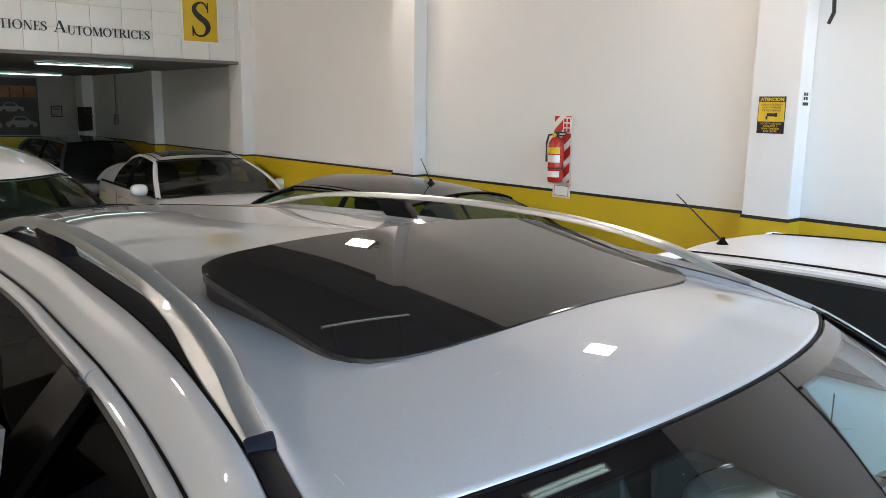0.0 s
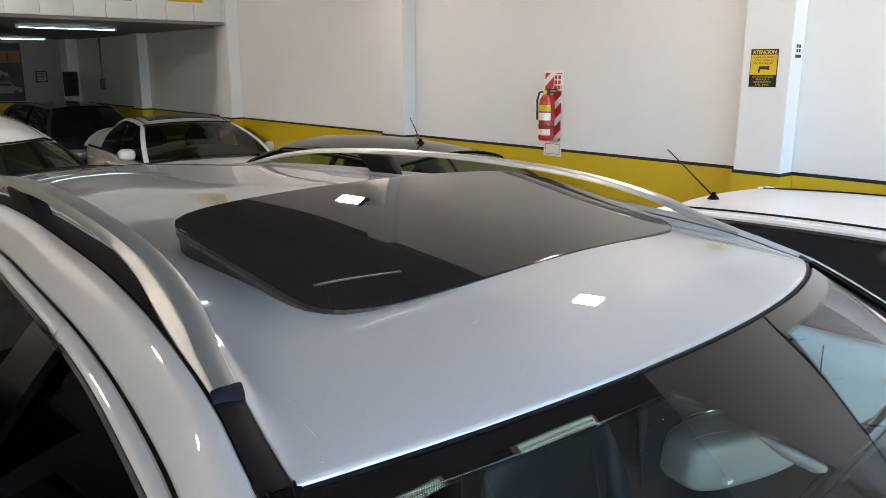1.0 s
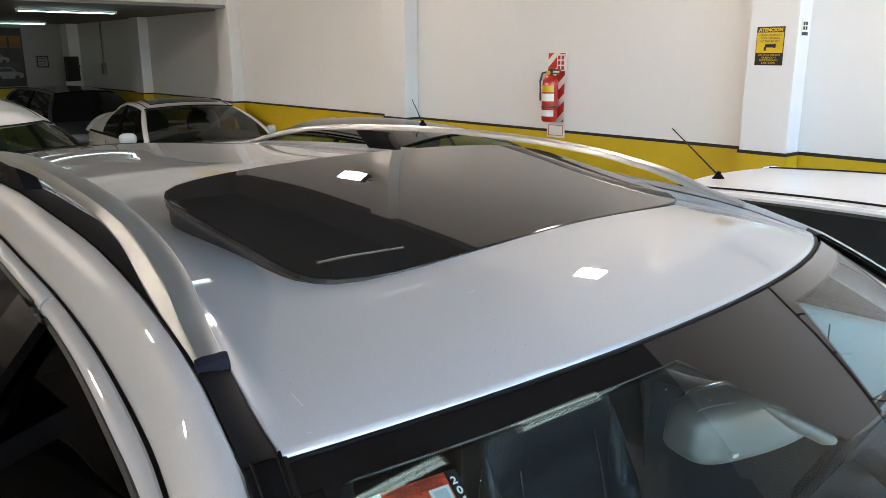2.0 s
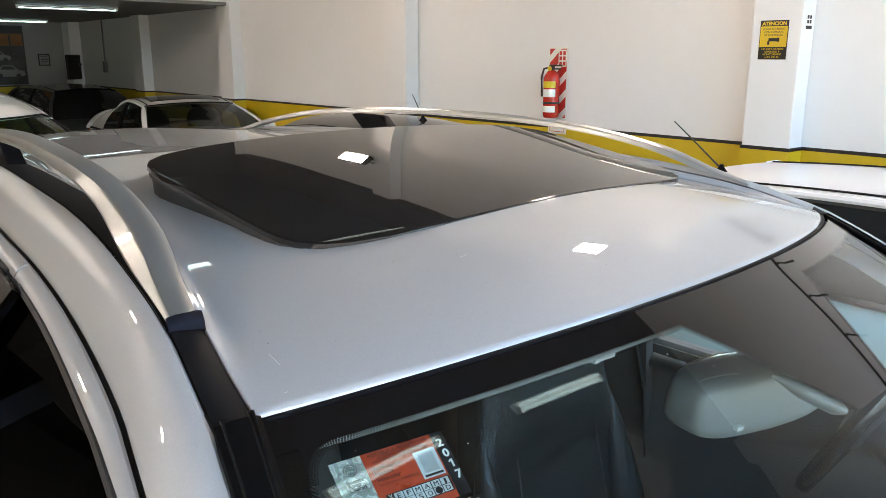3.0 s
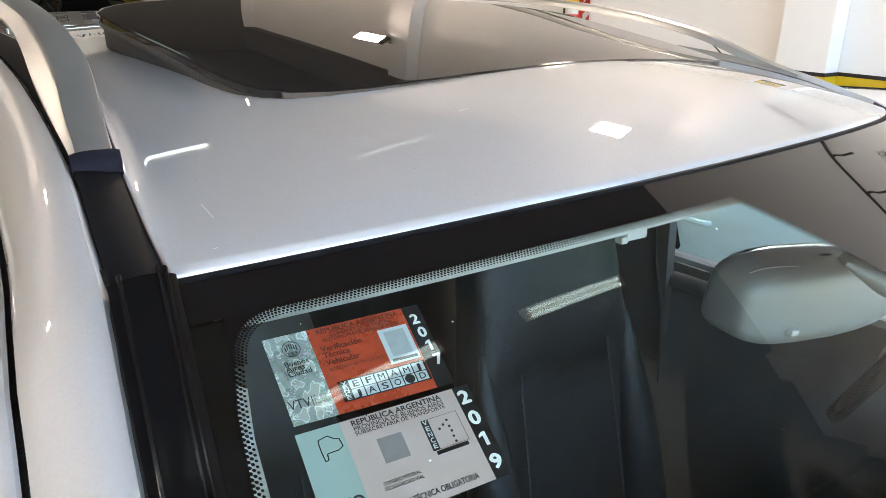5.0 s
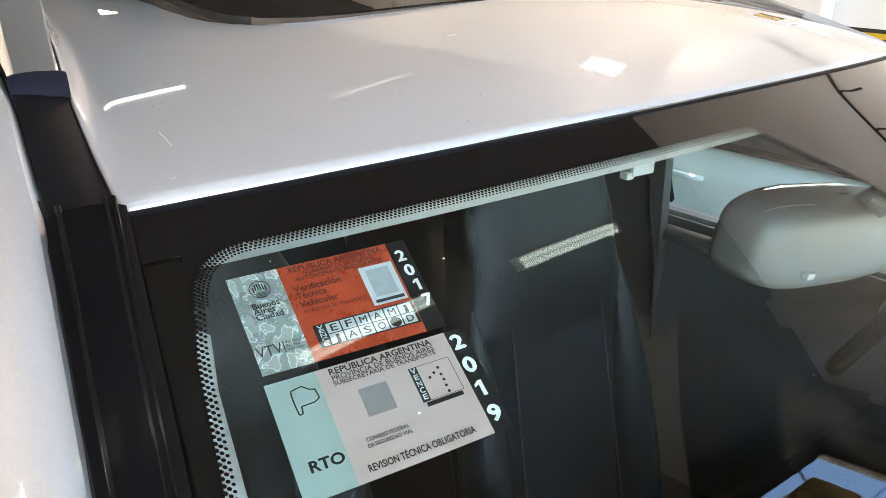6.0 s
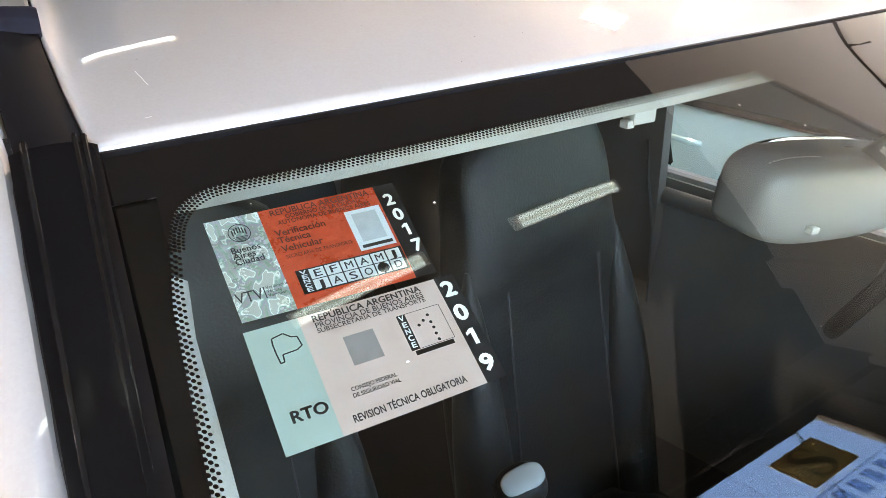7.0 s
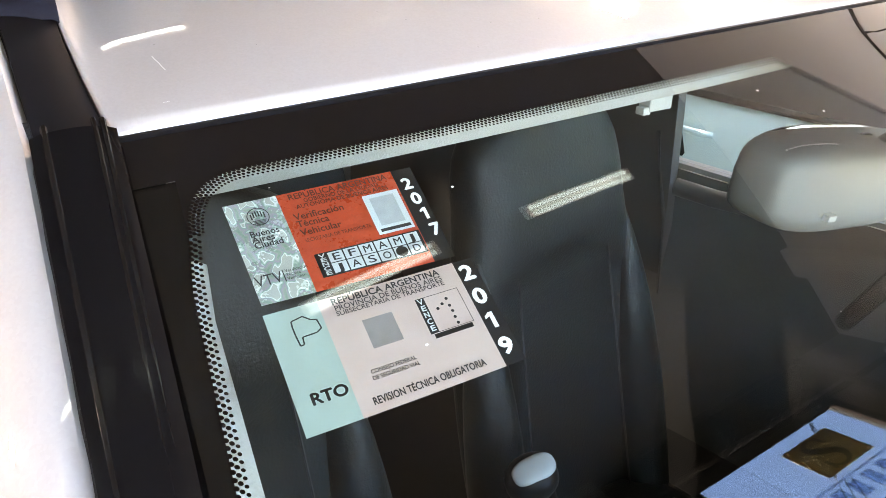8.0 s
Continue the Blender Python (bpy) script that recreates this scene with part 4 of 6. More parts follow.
shield = part("windshield", grid(lambda a, b: ws(a, b), 30, 40), WINDSHIELD, car, "clear slightly green windshield with two inspection stickers")
BAND = 0.0378
T_L, T_R = ((0.387, BAND), (0.473, 0.174)), ((0.662, BAND), (0.565, 0.168))


def band_bm():
    bm = bmesh.new()

    def sheet(fn, nu, nv):
        grid(fn, nu, nv, bm)
    sheet(lambda a, b: ws_pt(0.009 + a * (BAND - 0.009), b), 5, 60)
    for s in (-1, 1):
        sheet(lambda a, b, s=s: side_pt(a, b, s), 40, 5)
        # rounded inner corner
        sheet(lambda a, b, s=s: corner_pt(a, b, s), 8, 8)
    sheet(lambda a, b: tongue_pt(a, b), 14, 14)
    return bm


def ws_pt(d, b, lift=0.0006):
    u = ws_side(d, -1) + b * (ws_side(d, 1) - ws_side(d, -1))
    return pane(u, d, lift)


def side_in(d, s):
    return ws_side(d, s) - s * line(d, [(0.02, 0.0272), (0.064, 0.0265), (0.10, 0.0226), (0.85, 0.0226)])


def side_pt(a, b, s):
    d = BAND - 0.001 + a * (D_END - BAND)
    o = ws_side(d, s)
    return pane(o + (side_in(d, s) - o) * b, d, -0.0010)


def bend(t, s):
    """The rounded inner corner of the black band, from the side band (0) to the top band (1)."""
    p, k, q = Vector((side_in(0.069, s), 0.069)), Vector((side_in(BAND, s), BAND)), Vector((side_in(BAND, s) - s * 0.028, BAND))
    return p * (1 - t) ** 2 + k * 2 * t * (1 - t) + q * t * t


def corner_pt(a, b, s):
    """The fillet between the top band and the side band."""
    k = Vector((side_in(BAND, s) + s * 0.001, BAND - 0.001))
    p = k.lerp(bend(a, s), b)
    return pane(p.x, p.y, 0.0007)


def tongue_pt(a, b):
    d = BAND - 0.001 + a * (0.176 - BAND)
    l, r = (p[0][0] + (p[1][0] - p[0][0]) * a for p in (T_L, T_R))
    return pane(l + b * (r - l), d, 0.0007)


part("ceramic_band", band_bm(), FRIT, shield, "black ceramic band of the windshield")


def dots_bm():
    bm = bmesh.new()

    def dot(u, d, r):
        c = [bm.verts.new(pane(u + r * math.cos(t), d + r * math.sin(t), 0.0009)) for t in (math.pi * k / 4 for k in range(8))]
        bm.faces.new(c)

    def run(path, inward, rows=4, pitch=0.0022):
        """Rows of dots along a path of (u, d); inward: the way towards the clear glass."""
        total = 0
        lens = [0]
        for p, q in zip(path, path[1:]):
            total += math.hypot(q[0] - p[0], q[1] - p[1])
            lens.append(total)
        n = int(total / pitch)
        for r in range(rows):
            for k in range(n):
                x = (k + 0.5 * (r % 2)) * pitch
                i = max(j for j in range(len(lens) - 1) if lens[j] <= x)
                f = (x - lens[i]) / (lens[i + 1] - lens[i])
                u = path[i][0] + f * (path[i + 1][0] - path[i][0])
                d = path[i][1] + f * (path[i + 1][1] - path[i][1])
                iu, idd = inward(u, d)
                o = 0.0004 + r * 0.0017
                dot(u + o * iu, d + o * idd, (0.00102, 0.00092, 0.00078, 0.00060)[r])
    left = [(side_in(d, -1), d) for d in (0.60 - (0.60 - 0.069) * k / 30 for k in range(31))]
    run(left, lambda u, d: (1, 0.1), 3, 0.0030)
    arc = [tuple(bend(k / 10, -1)) for k in range(11)]
    centre = Vector((arc[-1][0] + 0.002, arc[0][1] + 0.002))

    def to_centre(u, d):
        w = Vector((centre.x - u, centre.y - d))
        w.normalize()
        return w.x, w.y
    run(arc, to_centre, 4)
    run([(arc[-1][0], BAND), (T_L[0][0], BAND)], lambda u, d: (0, 1), 4)
    run([T_L[0], T_L[1]], lambda u, d: (-0.85, 0.53), 4)
    run([T_R[0], T_R[1]], lambda u, d: (0.8, 0.6), 4)
    run([(T_R[0][0], BAND), (side_in(BAND, 1) - 0.028, BAND)], lambda u, d: (0, 1), 4)
    run([(side_in(d, 1), d) for d in (0.069 + 0.4 * k / 20 for k in range(21))], lambda u, d: (-1, 0.1), 4)
    return bm


tagged(part("ceramic_dots", dots_bm(), FRIT, shield, "black fading dots along the ceramic band", smooth=False), kind="stuff")
# rounded front edge of the roof and the rubber lip below it
part("roof_lip", sweep([(u, brow(u) - 0.002, pane(u, 0.004).z - 0.004) for u in (0.002 + 1.146 * k / 60 for k in range(61))], 0.0035, 6), TRIM, car, "thin black lip over the windshield")

# ---- lower body of the silver car ----
def suv_shell():
    rows = [(-1.86, 0.80, 0.70, 0.30), (-1.72, 0.93, 0.84, 0.25), (-1.35, 1.02, 0.90, 0.24), (-0.86, 1.08, 0.915, 0.24)]
    bm = shell(rows)
    return bm


suv_m = pose(HX, 0, 0)
part("front_body", suv_shell(), SILVER, car, "silver bonnet and wings", suv_m)
part("rear_body", shell([(1.60, 1.14, 0.90, 0.24), (2.0, 1.14, 0.89, 0.26), (2.5, 1.10, 0.84, 0.3), (2.62, 0.98, 0.74, 0.34)]), SILVER, car, "silver rear wings", suv_m)
for s in (-1, 1):
    part("sill", box(s * 0.88 - 0.05, -0.86, 0.2, s * 0.88 + 0.05, 1.62, 0.62, 0.02), DASH, car, "", suv_m)
part("floor_pan", box(-0.86, -0.86, 0.24, 0.86, 1.62, 0.36, 0.02), STEEL, car, "", suv_m)


def hatch(a, b):
    s = 2 * b - 1
    t = Vector((mid(2.2) + s * half(2.2), 2.22 + 0.06 * (1 - s * s), roof_z(mid(2.2) + s * half(2.2), 2.2) - 0.004))
    q = Vector((HX + s * 0.84, 2.55, 1.12))
    return t.lerp(q, a)


part("tailgate_window", thick(grid(hatch, 8, 10), 0.006), DARK_GLASS, car, "tinted tailgate window")
for s in (-1, 1):
    def quarter(a, b, s=s):
        v1 = 1.70 + a * 0.5
        e = edge(v1, s)
        p = Vector((e.x + s * 0.06, v1, e.z - 0.04))
        q = Vector((HX + s * 0.885, 1.62 + a * 0.92, 1.14))
        return p.lerp(q, b)
    part("quarter_panel", thick(grid(quarter, 6, 8), 0.01 * s), SILVER, car)
    for v in (-1.12, 1.62):
        wh = wheel(car, s * 0.80, v, 0.35, 0.22)
        wh.matrix_basis = pose(HX, 0, 0) @ wh.matrix_basis
    part("headlamp", blob(0.2, 0.13, 0.09, 2.2), LENS, car, "clear headlamp", pose(HX + s * 0.66, -1.66, 0.86, 0, 0, s * 25))
part("grille", box(HX - 0.38, -1.89, 0.62, HX + 0.38, -1.80, 0.80, 0.02), STEEL, car, "black grille")

# ---- cabin of the silver car ----
def liner(a, b):
    v = 0.02 + a * 2.0
    s = 2 * b - 1
    vv = v + (brow(HX + s * 0.5) * 0.9 if a < 0.05 else 0)
    u = mid(v) + s * (half(v) + 0.02)
    return (u, vv, roof_z(mid(v) + s * half(v) * 0.96, max(v, 0.02)) - 0.055 - 0.02 * s ** 4)


part("headliner", thick(grid(lambda a, b: liner(0.37 + 0.63 * a, b), 12, 14), 0.01), LINER, car, "light grey cloth headliner")
part("headliner_front", thick(grid(lambda a, b: pane(0.010 + 1.13 * b, BAND - 0.009 - 0.0055 * a, -0.003 - 0.029 * a), 4, 40), 0.006), LINER, car, "light grey headliner edge behind the windshield")


def pillar_lining(a, b):
    d = 0.072 + 0.57 * a
    u = side_in(d, -1) - 0.008 + (0.0125 + 0.016 * min(1, a * 1.4)) * b
    return pane(u, d, -0.003 - 0.016 * b)


part("pillar_lining", thick(grid(pillar_lining, 20, 5), 0.004), LINER, car, "light grey lining of the windshield pillar")
PILLAR_CLOTH = mat("brown_grey_pillar_plastic", (0.062, 0.056, 0.052), 0.6, vary=0.1, vary_scale=8)
for s in (1,):
    def cant(a, b, s=s):
        v = -0.55 + 2.1 * a
        e = base_edge(v, s)
        o, dz = [(0.074, -0.074), (0.066, -0.060), (0.045, -0.048), (0.0, -0.040), (-0.06, -0.040)][round(b * 4)]
        return (e.x + s * o, v, e.z + dz)
    part("roof_side_lining", thick(grid(cant, 30, 4), 0.003), LINER_DIMMED, car, "pale grey lining over the doors, dimmed in its colour")
for s in (-1, 1):
    def b_post(a, b, s=s):
        v = (0.42 if s > 0 else 0.49) + (0.30 if s > 0 else 0.22) * a
        return (HX + s * (0.70 + 0.12 * b), v + 0.03 * b, 1.60 - 0.75 * b)
    part("pillar_cover", thick(grid(b_post, 4, 6), 0.03 * s), PILLAR_CLOTH, car, "brown-grey lining of the door pillar")
belt_pts = [(HX + 0.755, 0.475, 1.28), (HX + 0.765, 0.465, 1.20), (HX + 0.775, 0.44, 1.08), (HX + 0.78, 0.43, 0.9)]
part("seat_belt", sweep(belt_pts, 0.022, 8, flat=0.12), RUBBER, car, "black seat belt")
clip_bm = box(-0.012, -0.005, -0.006, 0.012, 0.006, 0.006, 0.002)
box(-0.017, -0.004, -0.008, -0.009, 0.004, -0.002, 0.0015, clip_bm)
clip = part("visor_clip", clip_bm, LINER, car, "pale grey sun visor clip", pose(0.354, -0.083, 1.5965, 0, 0, -8))
part("door_pull", sweep([(HX + 0.83, 0.46, 1.135), (HX + 0.805, 0.44, 1.148), (HX + 0.80, 0.34, 1.148), (HX + 0.82, 0.22, 1.148)], 0.020, 10), PILLAR_CLOTH, car, "brown-grey door pull")
# gear lever between the seats
n_up = Vector((-0.45, -0.35, 0.82)).normalized()
n_long = Vector((0.77, -0.44, 0.46))
n_long = (n_long - n_up * n_long.dot(n_up)).normalized()
n_side = n_up.cross(n_long)
knob_at = Vector((0.638, 0.199, 0.927))
turn = Matrix((n_long, n_side, n_up)).transposed().to_4x4()
lever = part("gear_lever", sweep([(0.672, 0.215, 0.895), (0.69, 0.19, 0.80), (0.70, 0.17, 0.62)], 0.014, 10), RUBBER, car, "black gear lever")
part("gear_knob", blob(0.044, 0.038, 0.042, 2.2), LEATHER, lever, "black leather gear knob", Matrix.Translation(knob_at + Vector((0.006, 0.012, -0.030))) @ turn)
part("knob_insert", blob(0.036, 0.021, 0.010, 2.6), KNOB_SILVER, lever, "pale silver insert", Matrix.Translation(knob_at - 0.004 * n_long + 0.002 * n_up) @ turn)

# interior mirror
shape = blob(0.134, 0.036, 0.0375, 4.2, 48, 22)
for vert in shape.verts:
    f = max(0.0, vert.co.x / 0.14)
    vert.co.z = vert.co.z * (1 - 0.28 * f * f) + 0.004 * f
    vert.co.y *= 1 - 0.25 * f * f
back_tree = BVHTree.FromBMesh(shape)
button_at, button_out = back_tree.ray_cast(Vector((-0.0785, -1, -0.0165)), Vector((0, 1, 0)))[:2]
slot_rows = []
for k in range(15):
    x, y = -0.120 + 0.048 * k / 14, -0.009 - 0.009 * k / 14
    slot_rows.append((x, y, back_tree.ray_cast(Vector((x, y, 1)), Vector((0, 0, -1)))[0].z))
mir = part("interior_mirror", shape, GREY_PLASTIC, car, "grey interior mirror seen from behind", pose(0.553, -0.160, 1.5170, 4, 7, -11))
part("mirror_glass", blob(0.115, 0.004, 0.036, 3.0), MIRROR, mir, "mirror glass", pose(0, 0.033, 0))
part("mirror_button", box(-0.0055, -0.0055, -0.003, 0.0055, 0.0055, 0.0024, 0.0012), LINER, mir, "", Matrix.Translation(button_at) @ button_out.to_track_quat('Z', 'Y').to_matrix().to_4x4())
part("mirror_arm", sweep([(0.01, -0.01, 0.02), (0.01, -0.035, 0.05), (0.01, -0.055, 0.075)], 0.014, 10), GREY_PLASTIC, mir)
for x, y, z in slot_rows:
    part("vent_slot", box(x - 0.0011, y - 0.0006, z - 0.002, x + 0.0011, y + 0.0006, z + 0.0005), LINER, mir, "pale slot in the mirror housing")


def sensor_pt(a):
    (u0, d0), (u1, d1) = T_L
    return pane(u0 + (u1 - u0) * a + 0.004, d0 + (d1 - d0) * a - 0.001, -0.012)


part("sensor_housing", sweep([sensor_pt(0.55 + 0.42 * k / 14) for k in range(15)], lambda t: 0.009 * min(1, 0.2 + 2 * t, 0.35 + 5 * (1 - t)), 14), GREY_PLASTIC, car, "pale grey sensor housing behind the windshield")
part("sensor_cover", box(-0.03, -0.070, 0.048, 0.04, -0.035, 0.075, 0.012), GREY_PLASTIC, mir, "grey sensor cover on the glass")

# dashboard and steering wheel
def dash(a, b):
    s = 2 * b - 1
    prof = [(-0.80, 1.07), (-0.72, 1.085), (-0.60, 1.09), (-0.48, 1.085), (-0.40, 1.06), (-0.36, 1.00), (-0.35, 0.90), (-0.38, 0.70), (-0.45, 0.5)]
    v, z = prof[round(a * 8)]
    return (HX + s * 0.80, v - 0.05 * (1 - s * s), z + 0.02 * (1 - s * s))


part("dashboard", thick(grid(dash, 8, 20), 0.02), DASH, car, "black dashboard")
wheel_m = pose(1.238, -0.105, 1.237, -62, 0, 0)
ring = bmesh.new()
R0, R1 = 0.185, 0.0155
grid(lambda a, b: ((R0 + R1 * math.cos(2 * math.pi * b)) * math.cos(2 * math.pi * a), (R0 + R1 * math.cos(2 * math.pi * b)) * math.sin(2 * math.pi * a), R1 * math.sin(2 * math.pi * b)), 40, 10, ring, closed_u=True)
sw = part("steering_wheel", ring, WHEEL_LEATHER, car, "black steering wheel", wheel_m)
part("hub", blob(0.085, 0.075, 0.03, 2.6), DASH, sw)
for a in (90, 210, 330):
    part("spoke", box(-0.02, 0.05, -0.008, 0.02, 0.18, 0.008, 0.004), GREY_PLASTIC, sw, "", pose(0, 0, 0, 0, 0, a + 90))
part("steering_column", sweep([(1.218, -0.125, 1.227), (1.19, -0.50, 1.0)], 0.05, 12), DASH, car)


def seat(u, v, label):
    WIDE = [(0.50, 0.225), (0.80, 0.245), (1.02, 0.240), (1.14, 0.222), (1.22, 0.208), (1.31, 0.203), (1.36, 0.180), (1.385, 0.12)]

    def back(a, b):
        z = 0.50 + 0.885 * a
        t = 2 * math.pi * b
        w, h = line(z, WIDE), 0.062 * (1 - 0.4 * max(0, z - 1.25) / 0.135)
        c, n = math.cos(t), math.sin(t)
        x = w * math.copysign(abs(c) ** 0.42, c)
        y = h * math.copysign(abs(n) ** 0.6, n)
        # the front is hollow between the bolsters, up to the headrest
        if n < 0:
            y += 0.045 * (1 - (x / w) ** 2) * max(0, min(1, (1.16 - z) / 0.1))
        return (u + x, v + 0.02 + 0.17 * (z - 0.5) / 0.88 + y, z)
    bm = bmesh.new()
    grid(lambda b, a: back(a, b), 48, 30, bm, closed_u=True)
    bmesh.ops.holes_fill(bm, edges=[e for e in bm.edges if e.is_boundary], sides=0)
    bmesh.ops.recalc_face_normals(bm, faces=bm.faces[:])
    b = part("seat_backrest", bm, LEATHER, car, "charcoal leather seat back with its headrest")
    for sx in (-1, 1):
        part("seat_bolster", sweep([(u + sx * (0.222 - 0.015 * (k / 10) ** 3), v - 0.015 + 0.135 * k / 10, 0.55 + 0.62 * k / 10) for k in range(11)], lambda t: 0.058 * (1 - 0.9 * t ** 3), 18), LEATHER, b)
        part("seam", sweep([(u + sx * (0.150 - 0.02 * k / 10), v - 0.03 + 0.125 * k / 10, 0.57 + 0.56 * k / 10) for k in range(11)], 0.0020, 6), STITCH, b)
    part("seat_cushion", blob(0.27, 0.28, 0.09, 3.0), LEATHER, car, "charcoal leather seat cushion", pose(u, v - 0.22, 0.50, 6, 0, 0))


seat(0.20, 0.30, "passenger")
seat(0.93, 0.30, "driver")
bench = part("rear_bench", thick(grid(lambda a, b: (HX + (2 * b - 1) * 0.62, 1.38 + 0.22 * a, 0.5 + 0.62 * a), 8, 12), 0.12), LEATHER, car, "charcoal leather rear bench")
for u in (0.2, 0.94):
    part("rear_headrest", blob(0.13, 0.05, 0.08, 2.8), LEATHER, bench, "", pose(u, 1.62, 1.22))


# ---- stickers inside the windshield ----
def sheet_on_pane(corners, n=10, lift=-0.004):
    """A flat sheet laid on the glass between four corners given as (u, d)."""
    tl, tr, br, bl = (Vector(c) for c in corners)

    def at(a, b):
        p = tl.lerp(tr, b).lerp(bl.lerp(br, b), a)
        return pane(p.x, p.y, lift)
    return at


STK = {"vtv": ((0.021, 0.0557), (0.0972, 0.0562), (0.084, 0.1082), (0.010, 0.108)),
       "rto": ((0.008, 0.1124), (0.090, 0.1111), (0.079, 0.1611), (-0.004, 0.1646))}


def piece(name, at, a0, a1, b0, b1, material, parent, label="", lift=0.0, n=6):
    bm = grid(lambda a, b: at(a0 + a * (a1 - a0), b0 + b * (b1 - b0)), n, n)
    return part(name, bm, material, parent, label)


def print_on(at, words, a, b, size, material, parent, width=None, turn=False, name="lettering", bold=0.0):
    """Words on a sticker: a, b is the left end of the base line as shares of its height and width; size is a share of its height."""
    ratio = 0.076 / 0.055
    bm = text_bm(words, 1.0, 0.0)
    if bold:
        # heavier strokes from shifted copies, each a hair above the last
        src = bm.verts[:], bm.faces[:]
        for k, (dx, dy) in enumerate(((0.9, 0), (-0.9, 0), (0, 0.9), (0, -0.9)), 1):
            twin = {vt: bm.verts.new((vt.co.x + dx * bold, vt.co.y + dy * bold, k)) for vt in src[0]}
            for fc in src[1]:
                bm.faces.new([twin[vt] for vt in fc.verts])
    xs = [v.co.x for v in bm.verts]
    w0 = max(xs) if xs else 1
    for v in bm.verts:
        x, y = v.co.x, v.co.y
        kx = (width / w0) if width else size / ratio
        if turn:
            p = at(a + x * size, b + y * size / ratio)
        else:
            p = at(a - y * size, b + x * kx)
        p.z += 0.00002 * v.co.z
        v.co = p
    return part(name, bm, material, parent, "", smooth=False)


def figure_one(at, a, b, size, material, parent):
    """The figure 1 with its flag, heavy as the other figures."""
    ratio = 0.076 / 0.055
    bm = bmesh.new()
    for poly in ([(0.20, 0.0), (0.36, 0.0), (0.36, 0.72), (0.20, 0.72)], [(0.03, 0.46), (0.20, 0.54), (0.20, 0.72), (0.03, 0.58)]):
        bm.faces.new([bm.verts.new(at(a - y * size, b + x * size / ratio)) for x, y in poly])
    part("lettering", bm, material, parent, "", smooth=False)


S_RED = mat("sticker_red", (0.50, 0.058, 0.024), 0.30, vary=0.18, vary_scale=45, rough_vary=0.15, bump=0.5, bump_scale=130)
S_PINK = mat("sticker_pink", (0.52, 0.375, 0.340), 0.45, vary=0.03, vary_scale=30)
S_PALE = mat("sticker_pale_green", (0.30, 0.385, 0.355), 0.4, vary=0.05, vary_scale=30)
S_CODE = mat("sticker_code_grey", (0.25, 0.22, 0.215), 0.45, vary=0.1, vary_scale=200)
S_CODE_PALE = mat("sticker_pale_code_grey", (0.36, 0.39, 0.40), 0.45, vary=0.1, vary_scale=200)
S_WHITE = mat("sticker_white", (0.52, 0.56, 0.57), 0.45, vary=0.03, vary_scale=30)
S_BLACK = mat("sticker_black", (0.010, 0.010, 0.012), 0.4, vary=0.1, vary_scale=30)
S_DARKRED = mat("sticker_dark_print", (0.10, 0.02, 0.015), 0.5, vary=0.1, vary_scale=30)
HOLO = mat("hologram_film", (0.50, 0.60, 0.62), 0.25, metal=0.3, rough_vary=0.15, vary=0.1, vary_scale=60)
hn, hl = HOLO.node_tree.nodes, HOLO.node_tree.links
htc, hv, hr = hn.new("ShaderNodeTexCoord"), hn.new("ShaderNodeTexVoronoi"), hn.new("ShaderNodeValToRGB")
hv.inputs["Scale"].default_value = 90
hv.feature = 'DISTANCE_TO_EDGE'
hwave = hn.new("ShaderNodeTexWave")
hwave.inputs["Scale"].default_value, hwave.inputs["Distortion"].default_value = 48, 9
hwave.inputs["Detail"].default_value, hwave.inputs["Detail Scale"].default_value = 3, 1.6
for pos, colr in ((0.0, (0.24, 0.38, 0.31, 1)), (0.3, (0.38, 0.43, 0.38, 1)), (0.55, (0.42, 0.37, 0.44, 1)), (0.75, (0.28, 0.44, 0.37, 1)), (1.0, (0.50, 0.52, 0.48, 1))):
    el = hr.color_ramp.elements.new(pos)
    el.color = colr
hv.inputs["Scale"].default_value = 85
hmix = hn.new("ShaderNodeMath")
hmix.operation = 'MULTIPLY_ADD'
hmix.inputs[1].default_value = 3.5
hl.new(htc.outputs["Object"], hwave.inputs["Vector"])
hl.new(htc.outputs["Object"], hv.inputs["Vector"])
hl.new(hv.outputs["Distance"], hmix.inputs[0])
half_wave = hn.new("ShaderNodeMath")
half_wave.operation = 'MULTIPLY'
half_wave.inputs[1].default_value = 0.6
hl.new(hwave.outputs["Fac"], half_wave.inputs[0])
hl.new(half_wave.outputs[0], hmix.inputs[2])
hl.new(hmix.outputs[0], hr.inputs[0])
hl.new(hr.outputs[0], hn["Principled BSDF"].inputs["Base Color"])


